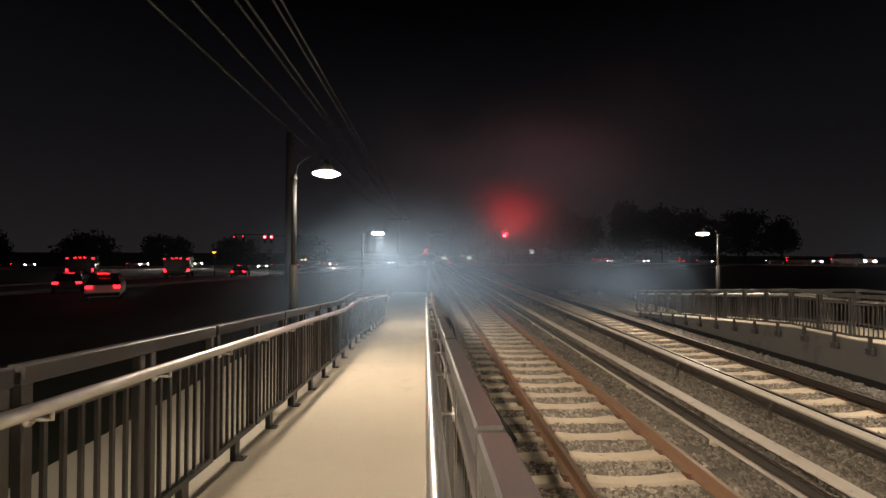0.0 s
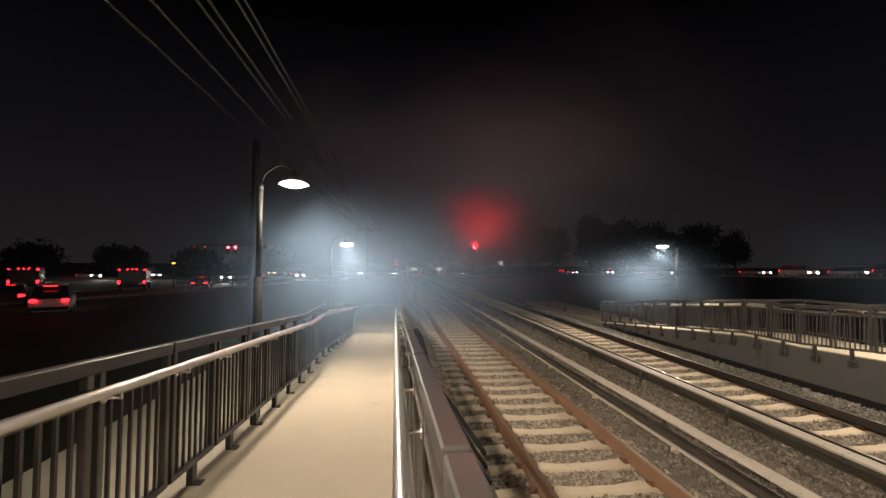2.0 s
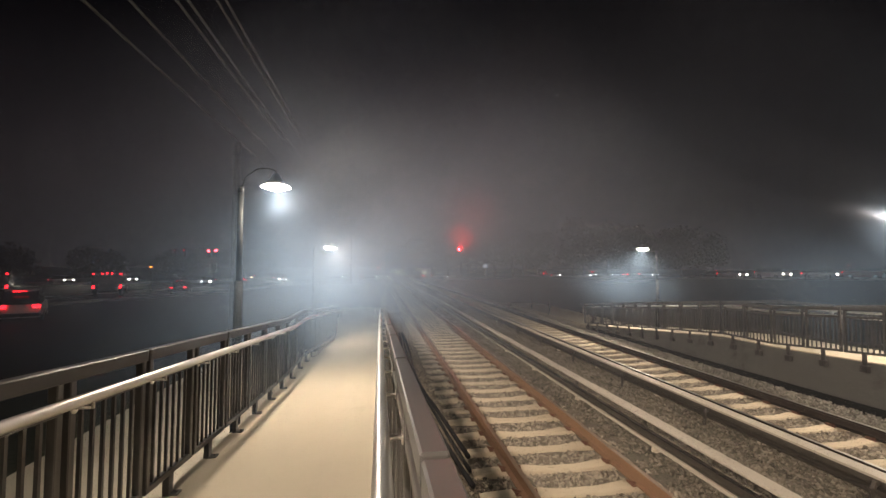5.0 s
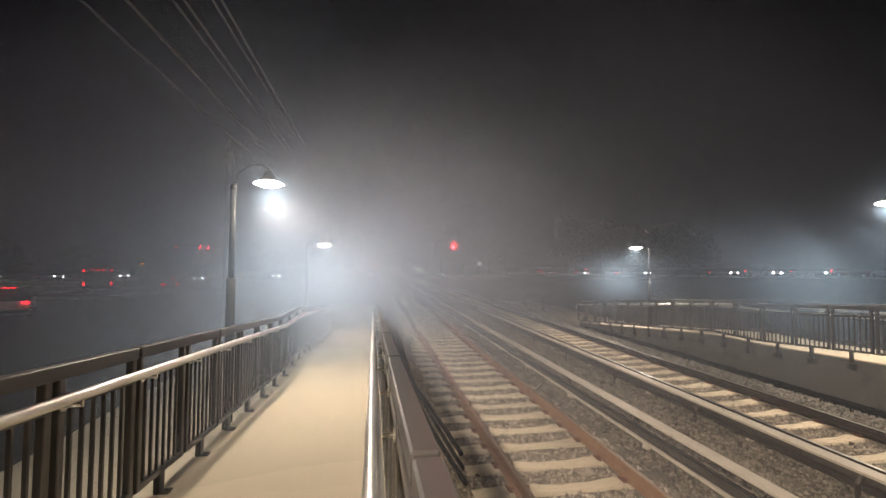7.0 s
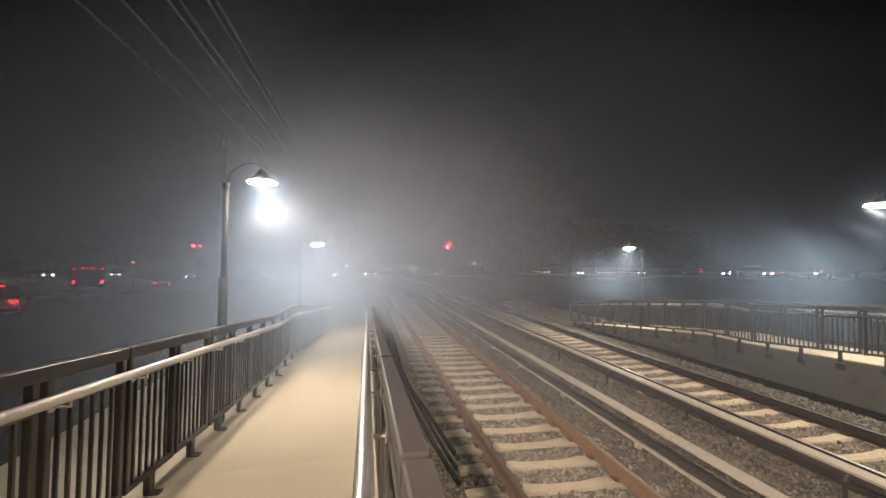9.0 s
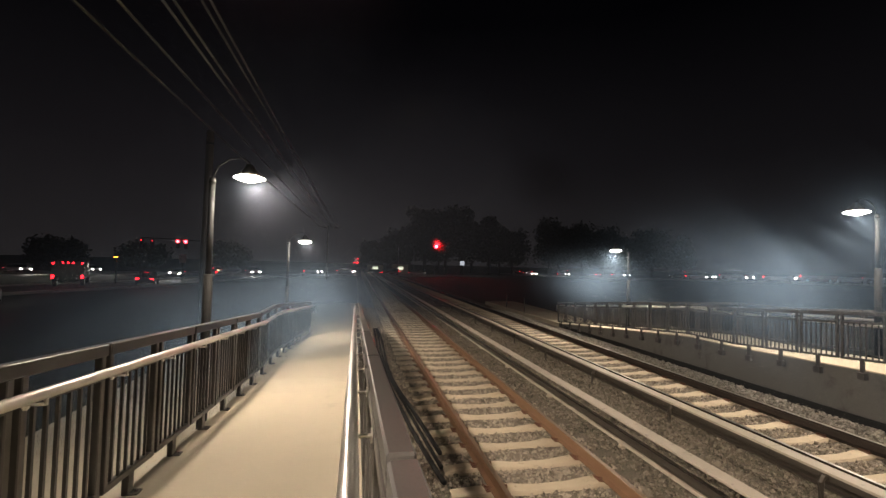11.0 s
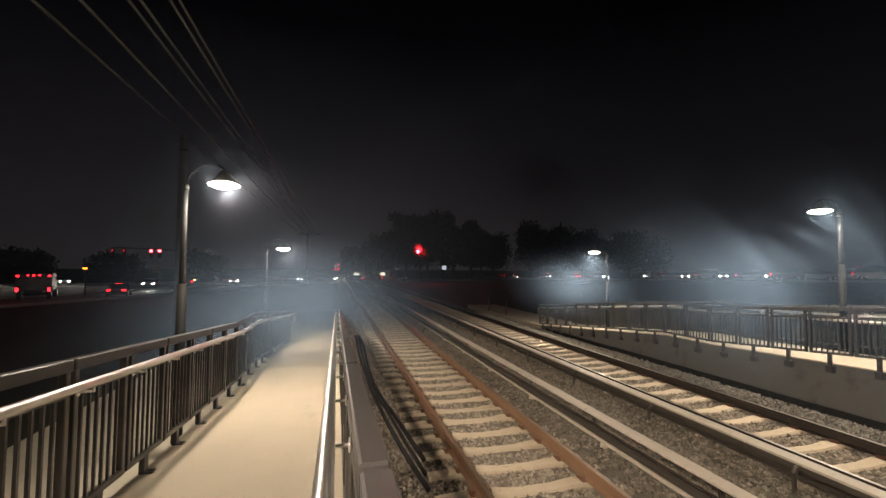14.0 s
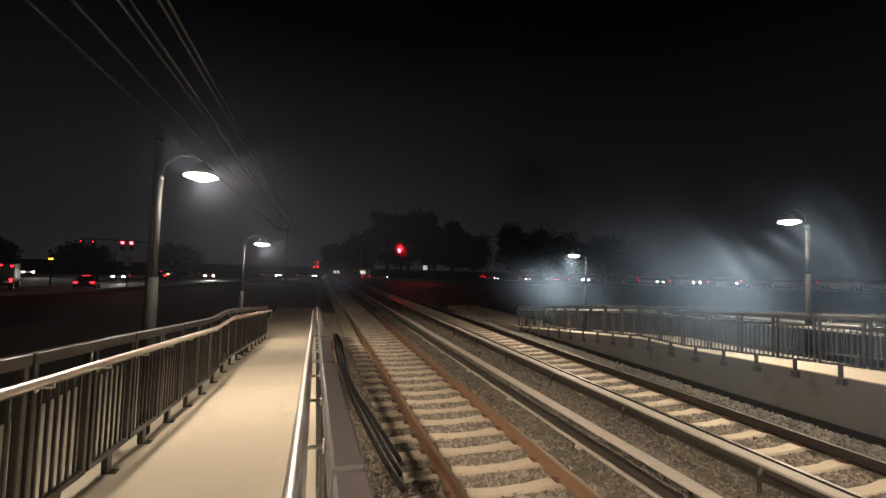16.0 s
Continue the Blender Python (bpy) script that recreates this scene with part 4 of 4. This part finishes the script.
kiosk(3.7, 126.0, 4.6, 2.6, "small cream building with a lit window by the crossing")
kiosk(11.0, 125.0, 4.4, 2.9, "small gabled building with a lit front by the crossing")
for x, z in ((10.0, 7.9), (14.5, 6.2)):
    tagged(new("flag_pole", mesh_of("flag_pole", rod((x, 120, -0.65), (x, 120, z), 0.09, 0.06, 10), M_KERB, True)), "slim pale pole by the crossing", "pole", "pale poles")
for bx_, by_ in ((7.6, 22.2), (7.6, 25.0)):
    bl = thing("bollard", "slim dark metal bollard on the walk", "bollard", (bx_, by_, 0.0), "bollards at the ramp's foot")
    part("shaft", mesh_of("shaft", rod((0, 0, 0), (0, 0, 0.75), 0.035, None, 10), M_BRONZE, True), bl)
    part("cap", mesh_of("cap", rod((0, 0, 0.75), (0, 0, 0.78), 0.042, 0.02, 10), M_BRONZE, True), bl)
lbx = thing("line_side_box", "square white board on a post beside the track", "sign", (28.4, 118, -0.65))
part("post", mesh_of("post", rod((0, 0, 0), (0, 0, 3.4), 0.06, None, 8), M_POLE), lbx)
part("board", mesh_of("board", box(1.25, 0.08, 1.25, (0, -0.08, 3.7), 0.03), G_WHITE), lbx, None, "pale lit board")


# ---- trees ----
def tree(x, y, height, spread, seed, label):
    rng = random.Random(seed)
    t = thing("tree", label, "tree", (x, y, ground_z(x, y)), "dark trees beyond the crossing")
    bm = rod((0, 0, -0.2), (0.2, 0, height * 0.45), height * 0.028, height * 0.018, 9)
    clumps = []
    for i in range(9):
        a, up = rng.uniform(0, 6.28), rng.uniform(0.42, 0.95)
        reach = spread * rng.uniform(0.35, 0.95) * (1.15 - 0.55 * up)
        tip = (reach * math.cos(a), reach * math.sin(a), height * up)
        rod((0.1, 0, height * rng.uniform(0.25, 0.45)), tip, height * 0.011, height * 0.003, 6, bm)
        clumps.append((tip, spread * rng.uniform(0.28, 0.5)))
    for i in range(34):
        a, up = rng.uniform(0, 6.28), rng.uniform(0.28, 0.92)
        reach = spread * rng.uniform(0.1, 0.8) * (1.1 - 0.6 * up)
        clumps.append(((reach * math.cos(a), reach * math.sin(a), height * up), spread * rng.uniform(0.28, 0.5)))
    part("trunk", mesh_of("trunk", bm, M_BARK), t, label="bare dark trunk and limbs")
    vs, fs = [], []
    for (cx, cy, cz), r in clumps:
        for k in range(130):
            d = Vector((rng.gauss(0, 1), rng.gauss(0, 1), rng.gauss(0, 0.8))).normalized() * r * rng.uniform(0.3, 1.05)
            p = Vector((cx, cy, cz)) + d
            u = Vector((rng.gauss(0, 1), rng.gauss(0, 1), rng.gauss(0, 1))).normalized()
            w = u.cross(Vector((rng.gauss(0, 1), rng.gauss(0, 1), rng.gauss(0, 1)))).normalized()
            s = rng.uniform(0.3, 0.65)
            n = len(vs)
            vs += [tuple(p - u * s), tuple(p + w * s * 0.6), tuple(p + u * s), tuple(p - w * s * 0.6)]
            fs.append((n, n + 1, n + 2, n + 3))
    me = bpy.data.meshes.new("crown")
    me.from_pydata(vs, [], fs)
    me.materials.append(M_LEAF)
    part("crown", me, t, label="dense dark crown of small leaves")
    return t


for k, (x, y, h, s) in enumerate(((22.7, 152, 23.5, 8), (36.4, 150, 26, 7), (29, 158, 21, 8), (47.6, 152, 22.5, 5), (9.1, 150, 12.5, 6), (3, 153, 10, 5), (15, 155, 15, 6), (71.2, 150, 22, 7), (85, 150, 20, 9), (60, 160, 17, 8),
                                  (98, 156, 20, 8), (121, 156, 19, 9), (110, 160, 17, 8), (135, 155, 16, 8), (53, 156, 18, 6), (31, 154, 24, 7), (42, 157, 20, 7), (78, 156, 20, 8), (18, 158, 19, 7), (-80, 130, 6, 8), (-95, 120, 6, 9), (-64, 140, 6, 8), (-45, 150, 7, 8), (-110, 105, 6, 9))):
    tree(x, y, h, s, 40 + k, "broad dark tree against the night sky")


# ---- smoke ----
def wisp_mesh(seed, material):
    """A thin billow of smoke: a gently rolling round sheet."""
    n, vs, fs = 17, [], []
    for j in range(n):
        for i in range(n):
            u, v = 2 * i / (n - 1) - 1, 2 * j / (n - 1) - 1
            vs.append((u, v, 0.14 * noise.noise((u * 1.1 + seed * 7, v * 1.1, seed)) + 0.05 * noise.noise((u * 3 + seed, v * 3, 5))))
    for j in range(n - 1):
        for i in range(n - 1):
            fs.append((j * n + i, j * n + i + 1, (j + 1) * n + i + 1, (j + 1) * n + i))
    me = bpy.data.meshes.new("wisp")
    me.from_pydata(vs, [], fs)
    me.materials.append(material)
    me.polygons.foreach_set("use_smooth", [True] * len(me.polygons))
    return me


BLUE = (0.46, 0.68, 0.98)
S_LAMP = smoke_mat("lamp_smoke", 0.025, BLUE, 1.1, 0.12, 0.75)
S_FINE = smoke_mat("fine_lamp_smoke", 0.020, BLUE, 0.8, 0.0, 0.8)
S_THIN = smoke_mat("thin_haze", 0.013, (0.62, 0.72, 0.95), 0.6, 0.0, 0.7)
S_VEIL = smoke_mat("veil_smoke", 0.115, (0.66, 0.74, 0.90), 0.8, 0.1, 0.8)
# catches red light close to the signal, in place of lens bloom
S_HALO = smoke_mat("signal_bloom", 0.030, (0.85, 0.8, 0.8), 0.8, 0.0, 0.8)
S_RED = smoke_mat("far_smoke", 0.15, (0.85, 0.8, 0.8), 1.0, 0.15, 0.85)
SMOKE = {}


def bank(key, centre, size, wisp, count, material, seed, label, clear=()):
    """A drifting body of smoke: many leaning wisps through its whole depth."""
    rng = random.Random(seed)
    t = thing("smoke_bank", label, "smoke", centre, "drifting smoke")
    meshes = [wisp_mesh(seed + k, material) for k in range(4)]
    for i in range(count):
        f = (i + 0.5) / count - 0.5
        y = f * size[1]
        for lamp_y, gap in clear:
            if abs(y + centre[1] - lamp_y) < gap:
                y += gap if y + centre[1] > lamp_y else -gap
        p = (rng.uniform(-0.5, 0.5) * size[0], y, rng.uniform(-0.5, 0.5) * size[2])
        s = wisp * rng.uniform(0.75, 1.25)
        m = Matrix.Translation(p) @ pose(0, 0, 0, rng.uniform(44, 70), rng.uniform(-9, 9), rng.uniform(-12, 12)) @ Matrix.Diagonal((s * 1.2, s, s, 1))
        w = part("wisp", meshes[i % 4], t, m)
        w.visible_shadow = False
    SMOKE[key] = (t, Vector(centre))
    return t


bank("a", (-2.9, 7.7, 2.2), (3.8, 5.2, 1.4), 2.3, 50, S_LAMP, 11, "pale bluish smoke drifting under the ramp lamp", ((6.6, 0.62),))
bank("b", (-3.0, 14.4, 1.8), (3.6, 5.0, 1.0), 2.0, 34, S_LAMP, 12, "pale bluish smoke drifting under the second ramp lamp", ((14.0, 0.5),))
bank("c", (9.4, 7.4, 2.3), (7.0, 4.8, 1.4), 2.7, 90, S_FINE, 13, "pale bluish smoke under the lamp across the tracks", ((6.6, 0.75),))
bank("d", (8.2, 14.9, 2.0), (2.6, 4.4, 1.0), 1.8, 60, S_FINE, 14, "pale smoke under the far lamp across the tracks", ((14.3, 0.5),))
bank("thin", (-4.0, 13.5, 4.4), (18.0, 14.0, 6.5), 6.5, 16, S_THIN, 18, "thin pale haze still hanging over the ramp", ((6.6, 1.2), (14.1, 1.0)))
bank("veil", (-6.2, 12.8, 4.6), (17.5, 14.0, 6.0), 6.8, 44, S_VEIL, 15, "grey veil of smoke drifting across the tracks", ((6.6, 1.7), (14.1, 1.5)))
bank("red", (19.5, 97.0, 11.0), (17.0, 20.0, 15.0), 13.0, 30, S_RED, 16, "smoke hanging before the red signal")
# no smoke here: added sheets imitate the bloom round the red lens
bank("halo", (20.6, 115.0, 7.75), (1.0, 2.4, 1.0), 3.0, 12, S_HALO, 17, "thin sheets standing for the bloom round the red signal")


def motions():
    def drift(key, rows):
        t, c = SMOKE[key]
        walk(t, [(s, pose(c.x + x, c.y + y, c.z + z, 0, 0, r)) for s, x, y, z, r in rows])
    drift("a", [(0, 1.3, 2.0, -0.2, 0), (2, 0.9, 1.4, 0, 2), (4, 0.3, 0.4, 0, 4), (6.5, 0.0, 0.0, 0, 6), (9, -0.2, 0.2, 0.1, 8), (11.4, -1.6, 1.6, -1.3, 9), (12.6, -1.1, 0.5, -0.3, 10), (13.4, -0.3, 1.1, -0.3, 11), (14.4, 0.2, 4.5, -0.8, 12), (15.2, 1.0, 13, -0.9, 14), (16, 3, 34.0, -0.8, 16)])
    drift("b", [(0, 1.0, 1.5, 0, 0), (4, 0.4, 0.4, 0.1, 4), (9, 0, 0, 0, 8), (11.5, 0.8, 3.0, -0.8, 10), (13, 1.2, 4.5, -0.8, 12), (14.6, 1.0, 5.0, -0.6, 13), (15.3, 2.0, 14.0, -0.6, 14), (16, 4, 32.0, -0.5, 15)])
    drift("c", [(0, 6.5, 2.5, -0.3, 0), (4, 4.0, 1.5, -0.1, 3), (6.5, 1.0, 0.4, 0, 5), (9, 0.2, 0, 0, 6), (12, 0, 0.2, 0, 9), (16, -0.2, 0, 0, 12)])
    drift("d", [(0, -3.2, 0.4, -0.5, 0), (0.7, -1.2, 0.2, -0.1, 1), (1.5, -0.4, 0, 0, 2), (3.5, -0.3, 0.4, -0.1, 4), (7, 0, 0, 0, 7), (9, 0, 0.2, 0, 8), (12, 0.2, 0.3, -0.1, 10), (14, 0, 0.2, -0.1, 12), (16, 0.1, 0.2, -0.1, 14)])
    drift("thin", [(0, 1.5, 2, -0.5, 0), (8, 0, 0, 0, 3), (16, -1.5, -1, 0.5, 6)])
    drift("veil", [(0, 13, 26, 7, 0), (1.5, 10.5, 18, 6.5, 1), (3, 8, 10, 6, 2), (4.2, 5, 4.5, 4, 2.3), (5.2, 2, 1.5, 1.5, 2.6), (6.4, 0, 0, 0, 3), (9.1, -1.0, 0.2, 0.3, 4), (10.3, -5, 0.5, 8, 5), (11.4, -9, 1, 17, 6), (16, -20, 2, 34, 9)])
    drift("red", [(0, 0, 0, 0, 0), (2, 0, 0, 1.5, 1), (4, 1, 2, 5, 3), (6.5, 18, 30, 14, 6), (9, 40, 50, 22, 9), (16, 80, 90, 40, 15)])
    drift("halo", [(0, 0, 0, 0, 0), (8, 0.2, 0, 0.2, 10), (16, 0, 0, 0, 20)])
    walk(avenue_car, [(0, pose(-42.5, 141, CAR_Z, 0, 0, 198)), (1.5, pose(-35.5, 119, CAR_Z, 0, 0, 196)), (3.5, pose(-32.5, 107, CAR_Z, 0, 0, 193)), (7, pose(-31.4, 100, CAR_Z, 0, 0, 190)), (12.5, pose(-31.2, 98, CAR_Z, 0, 0, 190)), (16, pose(-31.2, 98, CAR_Z, 0, 0, 190))])
    on_access = lambda x: pose(x, 77.2 + (x - 70) * 0.222, ground_z(x, 77.2 + (x - 70) * 0.222) + 0.13, 0, 0, 102)
    walk(access_car, [(0, on_access(134)), (6, on_access(104)), (10, on_access(83.5)), (12.5, on_access(70)), (14.5, on_access(62)), (16, on_access(53))])
    walk(white_suv, [(0, pose(-22.9, 28.6, CAR_Z, 0, 0, 32)), (4, pose(-22.4, 28.0, CAR_Z, 0, 0, 32)), (16, pose(-22.4, 28.0, CAR_Z, 0, 0, 32))])


motions()
